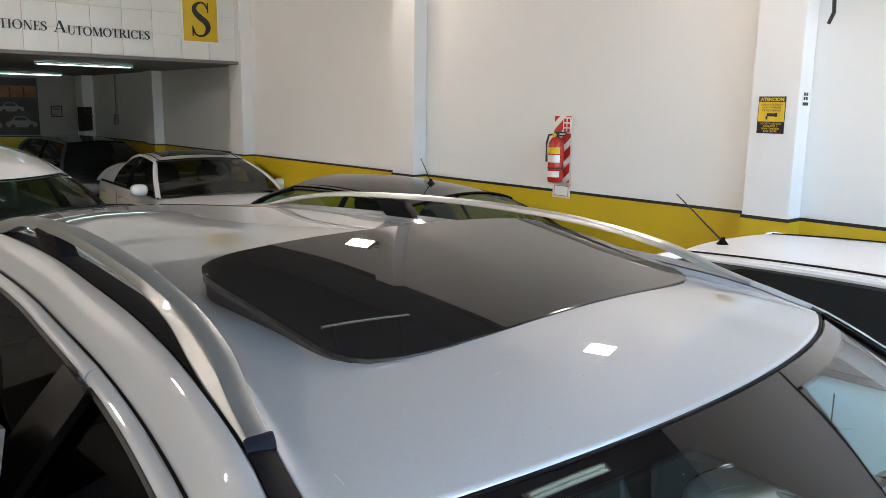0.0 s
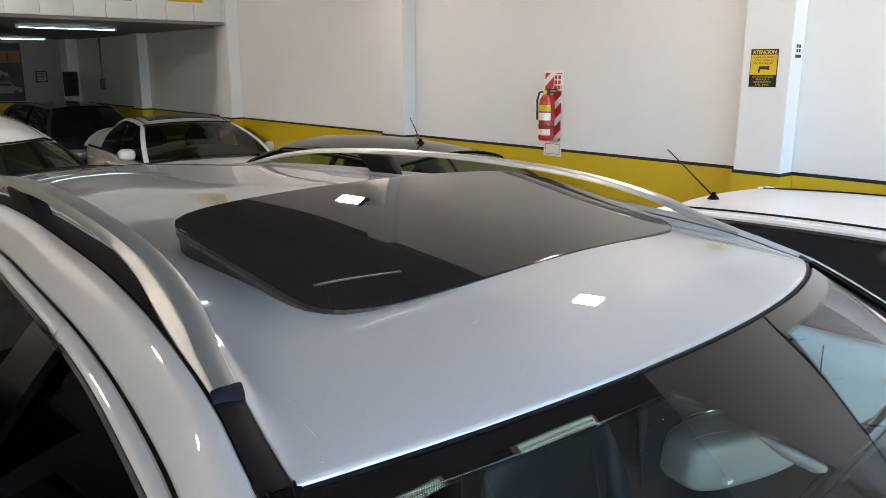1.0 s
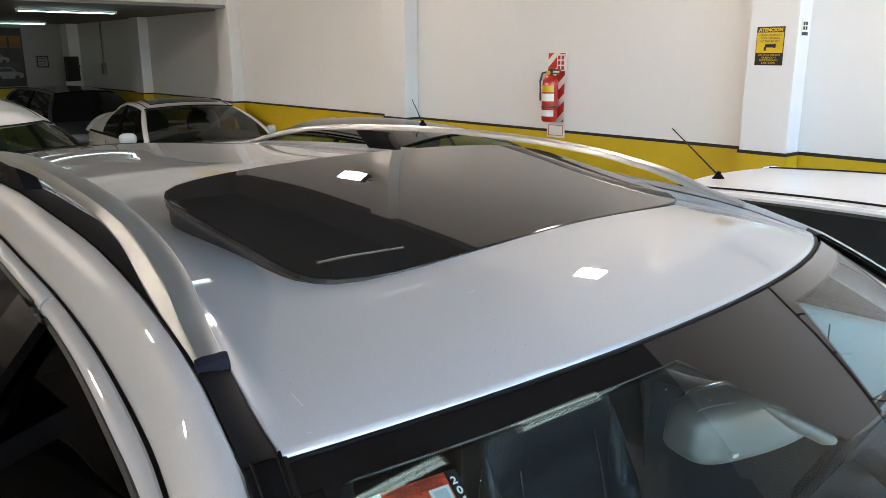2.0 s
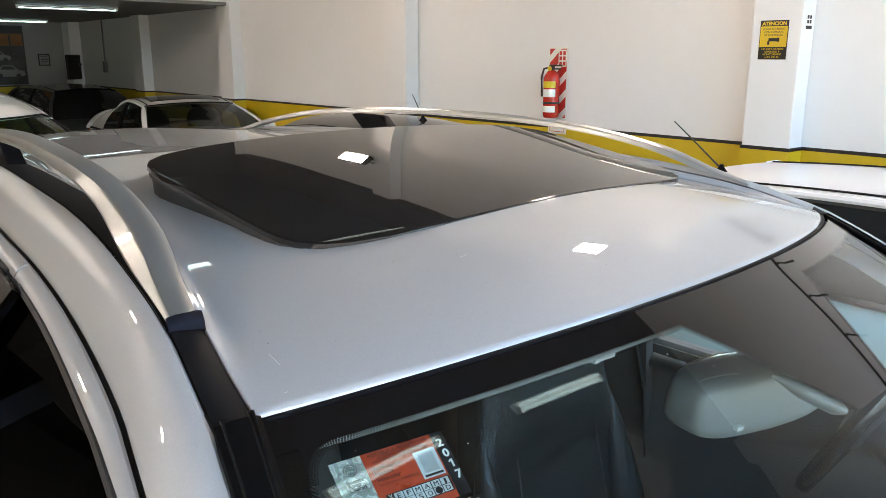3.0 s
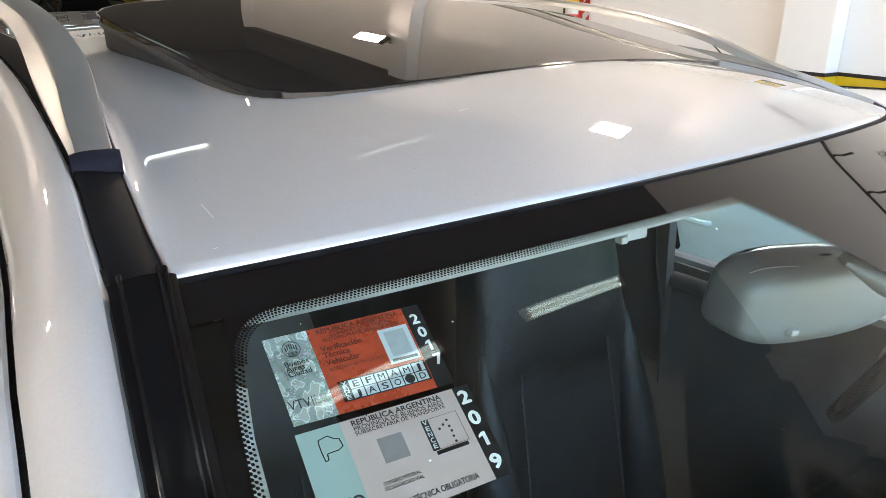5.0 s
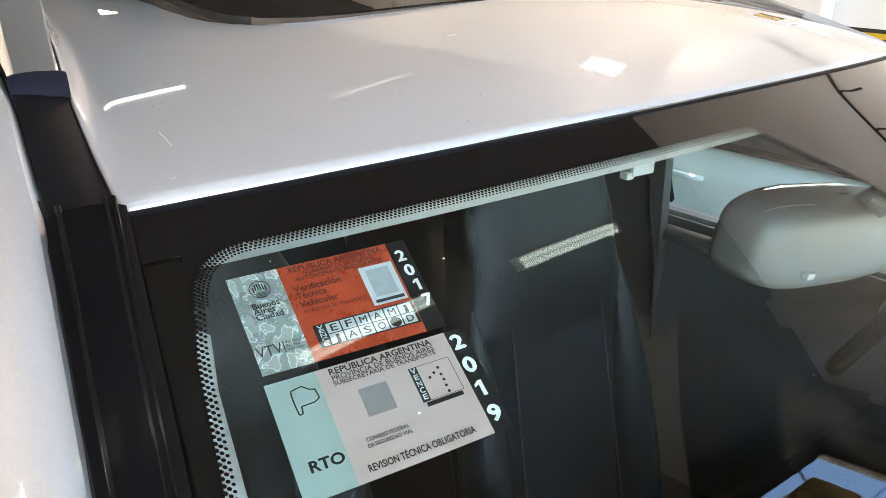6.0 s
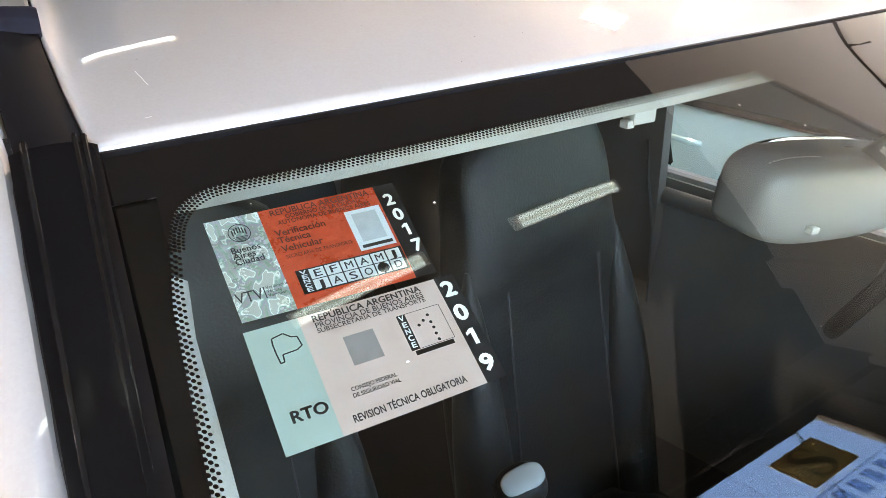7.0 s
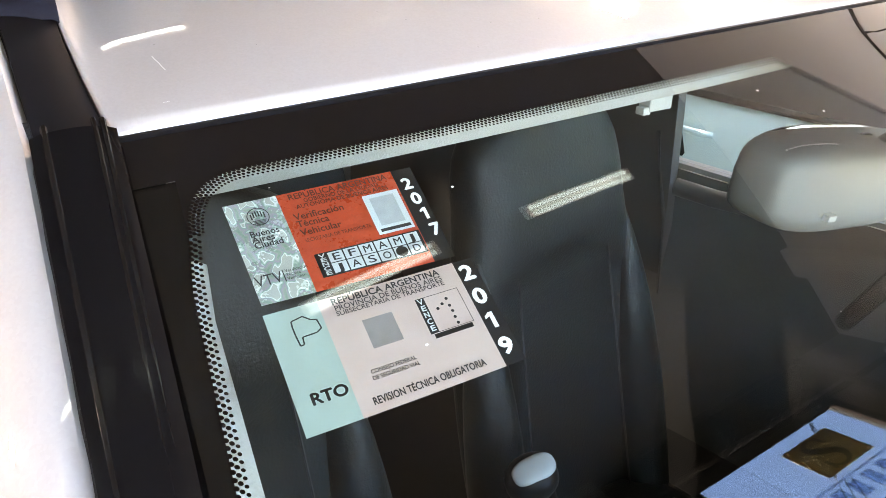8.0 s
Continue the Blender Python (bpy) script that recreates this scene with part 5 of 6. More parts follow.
def vtv_sticker():
    at0 = sheet_on_pane(STK["vtv"], lift=-0.0017)
    atl = lambda k: sheet_on_pane(STK["vtv"], lift=-0.0017 + 0.0001 * k)
    st = piece("inspection_sticker", at0, 0, 1, 0, 1.13, S_BLACK, car, "red, silver and black vehicle inspection sticker behind the glass", n=10)
    piece("silver_field", atl(1), 0, 1, 0, 0.30, HOLO, st, "silver holographic field")
    piece("red_field", atl(1), 0, 1, 0.30, 1.0, S_RED, st, "orange red field")
    piece("code_field", atl(2), 0.205, 0.63, 0.765, 0.985, S_WHITE, st, "pale blank code field")
    piece("code_block", atl(3), 0.245, 0.545, 0.80, 0.95, S_CODE_PALE, st, "plain grey block")
    # months of the year on black
    piece("month_field", atl(2), 0.665, 0.895, 0.365, 0.995, S_BLACK, st)
    for r, row in enumerate(("EFMAMJ", "JASOND")):
        for c, ch in enumerate(row):
            a0, b0 = 0.678 + 0.106 * r, 0.437 + 0.0915 * c
            piece("month_box", atl(3), a0, a0 + 0.098, b0, b0 + 0.083, S_WHITE, st, n=1)
            if (r, c) != (1, 4):
                print_on(atl(4), ch, a0 + 0.084, b0 + (0.022 if ch == "J" else 0.016), 0.098, S_BLACK, st, width=0.034 if ch == "J" else 0.050, bold=0.012)
            else:
                bm = bmesh.new()
                bm.faces.new([bm.verts.new(atl(4)(a0 + 0.049 + 0.05 * math.sin(t), b0 + 0.042 + 0.036 * math.cos(t))) for t in (2 * math.pi * k / 16 for k in range(16))])
                part("punched_mark", bm, S_BLACK, st)
    for k, ch in enumerate("VENCE"):
        print_on(atl(4), ch, 0.713 + 0.0425 * k, 0.385, 0.052, S_WHITE, st, width=0.038, bold=0.03)
    print_on(atl(3), "REPÚBLICA ARGENTINA", 0.082, 0.359, 0.088, S_DARKRED, st, width=0.60, bold=0.02)
    print_on(atl(3), "GOBIERNO DE LA CIUDAD", 0.134, 0.437, 0.062, S_DARKRED, st, width=0.455, bold=0.01)
    print_on(atl(3), "AUTÓNOMA DE BUENOS AIRES", 0.188, 0.383, 0.062, S_DARKRED, st, width=0.555, bold=0.01)
    for w, wd, aa in (("Verificación", 0.29, 0.298), ("Técnica", 0.185, 0.375), ("Vehicular", 0.238, 0.462)):
        print_on(atl(3), w, aa, 0.346, 0.092, S_DARKRED, st, width=wd, bold=0.02)
    print_on(atl(3), "SECRETARÍA DE TRANSPORTE", 0.532, 0.352, 0.05, S_DARKRED, st, width=0.39)
    for k, (w, wd) in enumerate((("Buenos", 0.162), ("Aires", 0.125), ("Ciudad", 0.16))):
        print_on(atl(3), w, 0.372 + 0.058 * k, 0.081, 0.085, S_BLACK, st, width=wd, bold=0.015)
    print_on(atl(3), "VTV", 0.838, 0.012, 0.145, S_BLACK, st, width=0.148)
    piece("print_bar", atl(3), 0.735, 0.845, 0.168, 0.174, S_BLACK, st, n=1)
    for k, (w, wd) in enumerate((("Verificación", 0.125), ("Técnica", 0.08), ("Vehicular", 0.10))):
        print_on(atl(3), w, 0.762 + 0.037 * k, 0.182, 0.042, S_BLACK, st, width=wd)
    bm = bmesh.new()
    grid(lambda a, b: atl(3)(0.178 + (0.086 + 0.008 * b) * math.sin(2 * math.pi * a), 0.163 + (0.057 + 0.005 * b) * math.cos(2 * math.pi * a)), 32, 1, bm, closed_u=True)
    for k in range(4):
        grid(lambda a, b: atl(3)(0.215 + 0.013 * k + 0.007 * a, 0.122 + 0.006 * k + (0.082 - 0.012 * k) * b), 1, 2, bm)
    for k in range(6):
        grid(lambda a, b: atl(3)(0.15 - 0.035 * math.sin(math.pi * (k + 0.5) / 6) + 0.06 * a, 0.122 + 0.0145 * k + 0.008 * b), 1, 1, bm)
    part("emblem", bm, S_BLACK, st)
    piece("serial_bar", atl(3), 0.575, 0.607, 0.785, 0.97, STITCH, st, n=1)
    for k, ch in enumerate("2017"):
        if ch == "1":
            figure_one(atl(3), 0.235 + 0.174 * k, 1.030 + 0.011 * k, 0.172, SIGN_W, st)
        else:
            print_on(atl(3), ch, 0.235 + 0.174 * k, 1.030 + 0.011 * k, 0.172, SIGN_W, st, bold=0.04)
    return st


def rto_sticker():
    atl = lambda k: sheet_on_pane(STK["rto"], lift=-0.0017 + 0.0001 * k)
    st = piece("inspection_sticker", atl(0), 0, 1, 0, 1.11, S_BLACK, car, "pink, pale green and black vehicle inspection sticker behind the glass", n=10)
    piece("pale_field", atl(1), 0, 1, 0, 0.265, S_PALE, st, "pale green field")
    piece("pink_field", atl(1), 0, 1, 0.265, 1.0, S_PINK, st, "pale pink field")
    print_on(atl(2), "REPÚBLICA ARGENTINA", 0.076, 0.327, 0.082, S_BLACK, st, width=0.58, bold=0.03)
    print_on(atl(2), "PROVINCIA DE BUENOS AIRES", 0.130, 0.331, 0.066, S_BLACK, st, width=0.575, bold=0.012)
    print_on(atl(2), "SUBSECRETARÍA DE TRANSPORTE", 0.176, 0.330, 0.058, S_BLACK, st, width=0.576, bold=0.012)
    print_on(atl(2), "CONSEJO FEDERAL", 0.706, 0.374, 0.046, S_BLACK, st, width=0.23, bold=0.025)
    print_on(atl(2), "DE SEGURIDAD VIAL", 0.757, 0.371, 0.046, S_BLACK, st, width=0.24, bold=0.025)
    print_on(atl(2), "REVISION TÉCNICA OBLIGATORIA", 0.936, 0.332, 0.082, S_BLACK, st, width=0.58, bold=0.03)
    print_on(atl(2), "RTO", 0.792, 0.072, 0.125, S_BLACK, st, width=0.178, bold=0.04)
    piece("expiry_field", atl(2), 0.232, 0.556, 0.722, 0.768, S_BLACK, st)
    for k, ch in enumerate("VENCE"):
        print_on(atl(3), ch, 0.288 + 0.0615 * k, 0.731, 0.068, S_WHITE, st, width=0.028, bold=0.03)
    bm = bmesh.new()
    for a0, a1, b0, b1 in ((0.232, 0.236, 0.768, 0.958), (0.552, 0.556, 0.768, 0.958), (0.232, 0.556, 0.955, 0.958)):
        grid(lambda a, b: atl(2)(a0 + a * (a1 - a0), b0 + b * (b1 - b0)), 2, 2, bm)
    for a0, b0 in ((0.298, 0.878), (0.333, 0.845), (0.362, 0.814), (0.365, 0.878), (0.417, 0.88), (0.473, 0.877), (0.528, 0.878)):
        bm.faces.new([bm.verts.new(atl(2)(a0 + 0.014 * math.sin(t), b0 + 0.0085 * math.cos(t))) for t in (2 * math.pi * k / 10 for k in range(10))])
    part("expiry_box", bm, S_BLACK, st)
    piece("serial_bar", atl(2), 0.562, 0.602, 0.737, 0.945, S_BLACK, st, n=1)
    piece("code_field", atl(2), 0.268, 0.52, 0.433, 0.588, S_CODE, st, "plain grey code field")
    outline = [(0.112, 0.115), (0.094, 0.173), (0.139, 0.205), (0.150, 0.232), (0.207, 0.237), (0.231, 0.239), (0.256, 0.211), (0.262, 0.140), (0.323, 0.136), (0.327, 0.117), (0.237, 0.112), (0.159, 0.111)]
    bm = bmesh.new()
    for p, q in zip(outline, outline[1:] + outline[:1]):
        d = Vector((q[0] - p[0], (q[1] - p[1]) * 1.45))
        nrm = Vector((-d.y, d.x)).normalized() * 0.0055
        c = [(p[0] + nrm.x, p[1] + nrm.y / 1.45), (q[0] + nrm.x, q[1] + nrm.y / 1.45), (q[0] - nrm.x, q[1] - nrm.y / 1.45), (p[0] - nrm.x, p[1] - nrm.y / 1.45)]
        bm.faces.new([bm.verts.new(atl(2)(*x)) for x in c])
    part("map_outline", bm, S_BLACK, st)
    for k, ch in enumerate("2019"):
        if ch == "1":
            figure_one(atl(2), 0.195 + 0.238 * k, 1.014, 0.200, SIGN_W, st)
        else:
            print_on(atl(2), ch, 0.195 + 0.238 * k, 1.014, 0.200, SIGN_W, st, bold=0.045)
    return st


vtv_sticker()
rto_sticker()

# ---- the other cars ----
make_car("white_hatchback", "white hatchback with a roof aerial parked beside the silver car", pose(3.17, -0.12, 0, 0, 0, 0), WHITE_PAINT, L=4.0, W=1.66, H=1.418, hood=0.98, belt=1.10,
         nose=-2.2, cowl=-1.05, head=-0.35, tail=1.5, back=1.68, rw=0.485, antenna=(-0.13, 1.47, (0.0, 0.80, 0.60), 0.33), crown=0.006, seams=(-0.75, 0.62, 1.56), handles=(0.22, 1.16))
make_car("black_hatchback", "glossy black hatchback with a roof aerial parked before the yellow wall", pose(3.32, 4.22, 0, 0, 0, 0), BLACK_PAINT, L=3.7, W=1.56, H=1.47, hood=0.92, belt=0.96,
         nose=-2.05, cowl=-1.35, head=-0.70, tail=0.8, back=1.4, rw=0.50, antenna=(-0.01, -0.38, (0.0, 0.6, 0.8), 0.20), crown=0.08, pane_mat=GREEN_GLASS)
make_car("white_sedan", "pearl white saloon car with a dark sunroof, parked under the beam", pose(3.46, 8.45, 0, 0, 0, -4), WHITE_PAINT, L=3.75, W=1.50, H=1.46, hood=0.985, belt=1.02,
         nose=-2.0, cowl=-0.95, head=-0.25, tail=0.92, back=1.45, rw=0.52, deck=1.06, sunroof=True, brow_drop=0.075, rear_drop=0.17, crown=0.03, seams=(0.55,), pane_mat=SMOKE_GLASS)
make_car("dark_suv", "dark grey SUV parked in the shaded back bay", pose(3.45, 12.6, 0, 0, 0, 0), DARK_PAINT, L=3.7, W=1.32, H=1.475, hood=0.98, belt=1.05,
         nose=-1.9, cowl=-1.0, head=-0.6, tail=1.5, back=1.7, rw=0.44)
make_car("white_van", "white high-roofed car with a dark windshield parked behind", pose(0.60, 6.0, 0, 0, 0, 0), WHITE_PAINT, L=4.3, W=1.76, H=1.75, brow_drop=0.13, hood=1.02, belt=1.12,
         nose=-2.1, cowl=-1.5, head=-0.75, tail=1.9, back=2.1, rw=0.62, crown=0.13, bow=0.42, pane_mat=GREEN_GLASS, pillar_mat=TRIM)

# ---- shop front ----
X0, X1 = X_LEFT + 0.3, X_WALL - 0.1
SHOP_TOP = 5.13
structure("wall_front_end", box(X1, Y_FRONT - 0.2, 0, X_WALL + 0.25, Y_FRONT, SHOP_TOP), WALL, "white wall beside the shop front", "wall")
structure("wall_front_end", box(X_LEFT, Y_FRONT - 0.2, 0, X0, Y_FRONT, SHOP_TOP), WALL, "white wall beside the shop front", "wall")
front = thing("shop_front", "glazed shop front with dark frames and white lettering", "shop window", kind="structure")
POSTS = [X0, -2.6, -0.3, 1.52, 3.12, X1]
for x in POSTS:
    part("frame_post", box(x - 0.04, Y_FRONT - 0.14, 0, x + 0.04, Y_FRONT - 0.06, SHOP_TOP, 0.004), ALU, front)
for z in (0.04, 3.0, SHOP_TOP - 0.04):
    part("frame_rail", box(X0, Y_FRONT - 0.14, z - 0.04, X1, Y_FRONT - 0.06, z + 0.04, 0.004), ALU, front)
for a, b in zip([x + 0.04 for x in POSTS], [x - 0.04 for x in POSTS[1:]]):
    g = part("pane", box(a, Y_FRONT - 0.104, 0.08, b, Y_FRONT - 0.096, SHOP_TOP - 0.08), SHOP_GLASS, front, smooth=False)
    g.visible_shadow = False
part("transom_panel", box(X0, Y_FRONT - 0.12, 3.04, 1.50, Y_FRONT - 0.08, SHOP_TOP - 0.08, 0.004), ALU, front, "dark closed transom panel")
part("transom_panel", box(3.17, Y_FRONT - 0.092, 3.04, X1, Y_FRONT - 0.07, SHOP_TOP - 0.08, 0.004), PANEL_GREY, front, "grey closed transom panel")
part("frame_cover", box(1.05, Y_FRONT - 0.012, 5.60, 3.50, Y_FRONT + 0.03, 5.68, 0.004), BLACK_LINE, front, "black edge strip over the upper window")
part("frame_cover", box(3.42, Y_FRONT - 0.012, 3.1, 3.50, Y_FRONT + 0.03, 5.59, 0.004), BLACK_LINE, front, "black edge strip beside the upper window")
part("frame_panel", box(1.05, Y_FRONT - 0.012, SHOP_TOP - 0.03, 3.41, Y_FRONT + 0.012, 5.595, 0.003), TRIM, front, "black panel over the upper window")
band_z = 4.13
part("print_line", box(1.60, Y_FRONT - 0.090, band_z + 0.17, 3.10, Y_FRONT - 0.084, band_z + 0.185), PRINT_BLUE, front, smooth=False)
for k in range(9):
    part("print_bar", box(1.66 + 0.155 * k, Y_FRONT - 0.090, band_z - 0.04, 1.755 + 0.155 * k, Y_FRONT - 0.084, band_z + 0.13), PRINT_BLUE, front, smooth=False)
for k in range(3):
    part("stay_wire", sweep([(2.86 + 0.008 * k, Y_FRONT - 0.16, 5.10), (1.97 + 0.10 * k, Y_FRONT - 0.16, 3.9)], 0.0042, 5), ALU, front, "dark stay wire")
hang = thing("window_sign", "square yellow sign with a capital S fixed inside the shop window", "sign", pose(2.25, Y_FRONT - 0.06, 4.35))
part("board", box(0, -0.004, 0, 0.50, 0, 0.445, 0.001), SIGN_BACKLIT, hang)
hang_s = capital("S", 0.40, 0.002)[0]
hang_s.transform(pose(0.125, 0.003, 0.022, 90, 0, 0))
part("letter", hang_s, LETTER, hang, "black letter", smooth=False)
structure("wall_front_top", box(X_LEFT - 0.25, Y_FRONT - 0.2, SHOP_TOP, X_WALL + 0.25, Y_FRONT, HALL_TOP), PANEL_GREY, "grey plain wall over the shop front", "wall")
structure("building_opposite", box(-30, -24, -0.2, 30, -19, 4.0), FACADE, "plain pale building across the street", "building")

# ---- signs on the tiled beam ----
def tiles(x0, x1, z0, z1, w, h, parent):
    base = box(0, 0, 0, w - 0.004, 0.012, h - 0.004, 0.0015)
    me = mesh_of(base, "tile", TILE)
    cols, rows_ = int((x1 - x0) / w), int((z1 - z0) / h)
    for r in range(rows_):
        for c in range(cols):
            ob = new("tile", me)
            ob.parent = parent
            ob.location = (x1 - (c + 1) * w, Y_BEAM, z0 + r * h)


header = bpy.data.objects["wall_header"]
board_y = Y_BEAM - 0.004


def upright(bm, x, y, z):
    """Turn a flat mesh of the xy plane to face the shop front."""
    bm.transform(pose(x, y, z, 90, 0, 0))
    return bm


lettering = thing("wall_lettering", "black capital letters fixed on the white tiled beam", "lettering")


def letter_row(words, x0, x1, z, size):
    """A row of raised capitals that fills the stretch from x0 to x1."""
    made = [capital(ch, size) for ch in words]
    k = (x1 - x0) / (sum(step for _, step in made) - 0.07 * size)
    x = x0
    for n, (bm, step) in enumerate(made):
        bm.transform(Matrix.Diagonal((k, 1, 1, 1)))
        part("letter", upright(bm, x, board_y - 0.0004 * (n % 2), z), LETTER, lettering, "", smooth=False)
        x += k * step


letter_row("TIONES", 1.52, 1.955, 2.712, 0.092)
letter_row("A", 2.02, 2.145, 2.706, 0.118)
letter_row("UTOMOTRICES", 2.155, 3.012, 2.690, 0.092)
for sx in (3.375, 1.03):
    sign = thing("letter_sign", "square yellow sign with a black capital S on the tiled beam" if sx > 2 else "square yellow sign on the tiled beam", "sign", pose(sx, Y_BEAM - 0.03, 2.685))
    part("board", box(0, 0.004, 0, 0.455, 0.03, 0.53, 0.003), SIGN_W, sign, "cream sign edge")
    part("field", box(0.022, -0.001, 0.022, 0.433, 0.004, 0.508, 0.001), SIGN_Y, sign, "yellow sign face")
    if sx > 2:
        part("letter", upright(capital("S", 0.39, 0.003)[0], 0.122, -0.004, 0.075), LETTER, sign, "black serif letter", smooth=False)

# ---- fire extinguisher and its board ----
W0, H0 = 0.182, 0.63
ex = thing("extinguisher_board", "red and white striped fire extinguisher board on the wall", "sign", pose(X_WALL, 3.33 + W0 - 0.03, 1.325, 0, 0, -90))


def on_board(name, x0, z0, x1, z1, out, material, label=""):
    return part(name, box(x0, -out, z0, x1, -out + 0.005, z1, 0.0006), material, ex, label)


on_board("panel", 0, 0.11, W0, H0, 0.012, SIGN_W, "white board")
on_board("card", 0.01, 0, W0, 0.108, 0.009, SIGN_W, "small white card")
bm = bmesh.new()
for x0, z0, x1, z1 in ((0.025, 0.015, 0.167, 0.019), (0.025, 0.09, 0.167, 0.094), (0.025, 0.015, 0.029, 0.094), (0.163, 0.015, 0.167, 0.094)):
    box(x0, -0.0105, z0, x1, -0.009, z1, 0, bm)
part("card_border", bm, SIGN_RED, ex, smooth=False)


def stripe(z, w=0.075, tall=0.15):
    """One slanting stripe of the board, cut off at the border."""
    x0, x1, lo, hi = 0.010, W0 - 0.010, 0.12, H0 - 0.012
    rows = []
    for k in range(13):
        x = x0 + (x1 - x0) * k / 12
        a = z + tall * k / 12
        rows.append((x, min(max(a, lo), hi), min(max(a + w, lo), hi)))
    bm = grid(lambda a, b: (rows[round(a * 12)][0], -0.0135, rows[round(a * 12)][1 + round(b)]), 12, 1)
    thick(bm, 0.001)
    part("stripe", bm, SIGN_RED, ex, "", smooth=False)


for k in range(-1, 5):
    stripe(0.05 + 0.13 * k)
on_board("symbol_field", 0.095, 0.49, W0 - 0.012, 0.61, 0.0150, SIGN_W, "white field with small red symbols")
for k in range(3):
    for i in range(2):
        on_board("symbol", 0.103 + 0.035 * i, 0.498 + 0.037 * k, 0.127 + 0.035 * i, 0.526 + 0.037 * k, 0.0160, SIGN_RED)
ext = thing("fire_extinguisher", "red fire extinguisher hanging on the striped board", "fire extinguisher", pose(X_WALL - 0.085, 3.385, 1.45))
part("cylinder", lathe([(0.05, 0), (0.057, 0.012), (0.059, 0.03), (0.059, 0.26), (0.054, 0.30), (0.035, 0.33), (0.02, 0.34)], 28), RED, ext, "red steel bottle")
part("valve", lathe([(0.018, 0.335), (0.02, 0.35), (0.02, 0.372), (0.012, 0.38)], 14), STEEL, ext, "black valve")
part("lever", box(-0.012, -0.09, 0.368, 0.012, 0.02, 0.38, 0.004), STEEL, ext)
part("lever", box(-0.012, -0.08, 0.345, 0.012, 0.0, 0.355, 0.004), STEEL, ext)
part("hose", sweep([(0, 0.02, 0.36), (-0.02, 0.06, 0.35), (-0.03, 0.072, 0.29), (-0.03, 0.068, 0.20), (-0.03, 0.066, 0.15)], 0.008, 8), STEEL, ext, "black hose")
part("gauge", lathe([(0.016, 0), (0.016, 0.012)], 14), SIGN_Y, ext, "", pose(-0.02, 0, 0.352, 0, -90, 0))
for z0, z1, mt in ((0.215, 0.262, SIGN_Y), (0.15, 0.205, SIGN_W), (0.04, 0.085, SIGN_W)):
    def lab(a, b, z0=z0, z1=z1):
        t = radians(140 + 110 * a)
        return (0.0603 * math.cos(t), 0.0603 * math.sin(t), z0 + (z1 - z0) * b)
    part("bottle_label", grid(lab, 10, 2), mt, ext, "printed bottle label")
part("strap", lathe([(0.0595, 0.10), (0.0615, 0.102), (0.0615, 0.112), (0.0595, 0.114)], 28), STEEL, ext)

# ---- camera warning sign ----
warn = thing("warning_sign", "yellow and black camera surveillance warning sign on the column", "sign", pose(X_COL, 1.615, 1.872, 0, 0, -90))
WW, WH = 0.163, 0.212
warn.matrix_basis = pose(X_COL - 0.001, 1.779, 1.872, 0, 0, -90)
part("panel", box(0, -0.003, 0, WW, 0, WH, 0.0006), S_BLACK, warn, "black sign board")
part("field", box(0.004, -0.0045, 0.068, WW - 0.004, -0.003, WH - 0.032), SIGN_Y, warn, "yellow sign face", smooth=False)


def words_on(parent, words, x, z, size, material, width=None, y=-0.005, off=0.0):
    part("letters", upright(text_bm(words, size, 0.0003, width=width, offset=off), x, y, z), material, parent, "", smooth=False)


words_on(warn, "ATENCION", 0.012, WH - 0.026, 0.026, SIGN_Y, 0.139, -0.0035, 0.001)
for k, (w, wd) in enumerate((("LUGAR EQUIPADO", 0.128), ("CON CAMARAS", 0.112), ("DE SEGURIDAD", 0.112))):
    words_on(warn, w, (WW - wd) / 2, WH - 0.052 - 0.0165 * k, 0.0155, S_BLACK, wd)
for k, (w, wd) in enumerate((("UD ESTA SIENDO", 0.128), ("GRABADO Y", 0.088), ("MONITOREADO", 0.108), ("LAS 24HS", 0.08))):
    words_on(warn, w, (WW - wd) / 2, 0.052 - 0.0145 * k, 0.0145, SIGN_Y, wd, -0.0035)
bm = box(0.055, -0.0052, 0.098, 0.105, -0.0046, 0.116)
box(0.104, -0.0052, 0.096, 0.118, -0.0046, 0.118, 0, bm)
box(0.05, -0.0052, 0.08, 0.062, -0.0046, 0.100, 0, bm)
part("camera_symbol", bm, S_BLACK, warn, smooth=False)
card = thing("wall_card", "small white printed card on the side of the column", "sign", pose(4.125, 1.5405, 2.03))
part("card", box(0, 0.0, 0, 0.075, 0.003, 0.09), SIGN_W, card, smooth=False)
part("print_bar", box(0.004, -0.001, 0.004, 0.071, 0.0, 0.022), STITCH, card, smooth=False)
for k in range(4):
    part("print_bar", box(0.012 + 0.028 * (k % 2), -0.001, 0.034 + 0.025 * (k // 2), 0.032 + 0.028 * (k % 2), 0.0, 0.052 + 0.025 * (k // 2)), STITCH, card, smooth=False)

# ---- back bay ----
pic = thing("framed_picture", "small dark framed picture on the back wall", "picture", pose(3.60, Y_BACK - 0.008, 1.72))
part("frame", box(0, -0.02, 0, 0.19, 0, 0.20, 0.004), STEEL, pic)
part("print", box(0.018, -0.022, 0.018, 0.172, -0.0195, 0.182), GREY_AND_SHADE, pic, smooth=False)
P_GREY = mat("poster_print", (0.055, 0.055, 0.055), 0.5, vary=0.5, vary_scale=3.5)
P_ORANGE = mat("poster_orange", (0.28, 0.12, 0.03), 0.5, vary=0.35, vary_scale=5)
P_PALE = mat("poster_pale", (0.24, 0.24, 0.235), 0.5, vary=0.3, vary_scale=6)
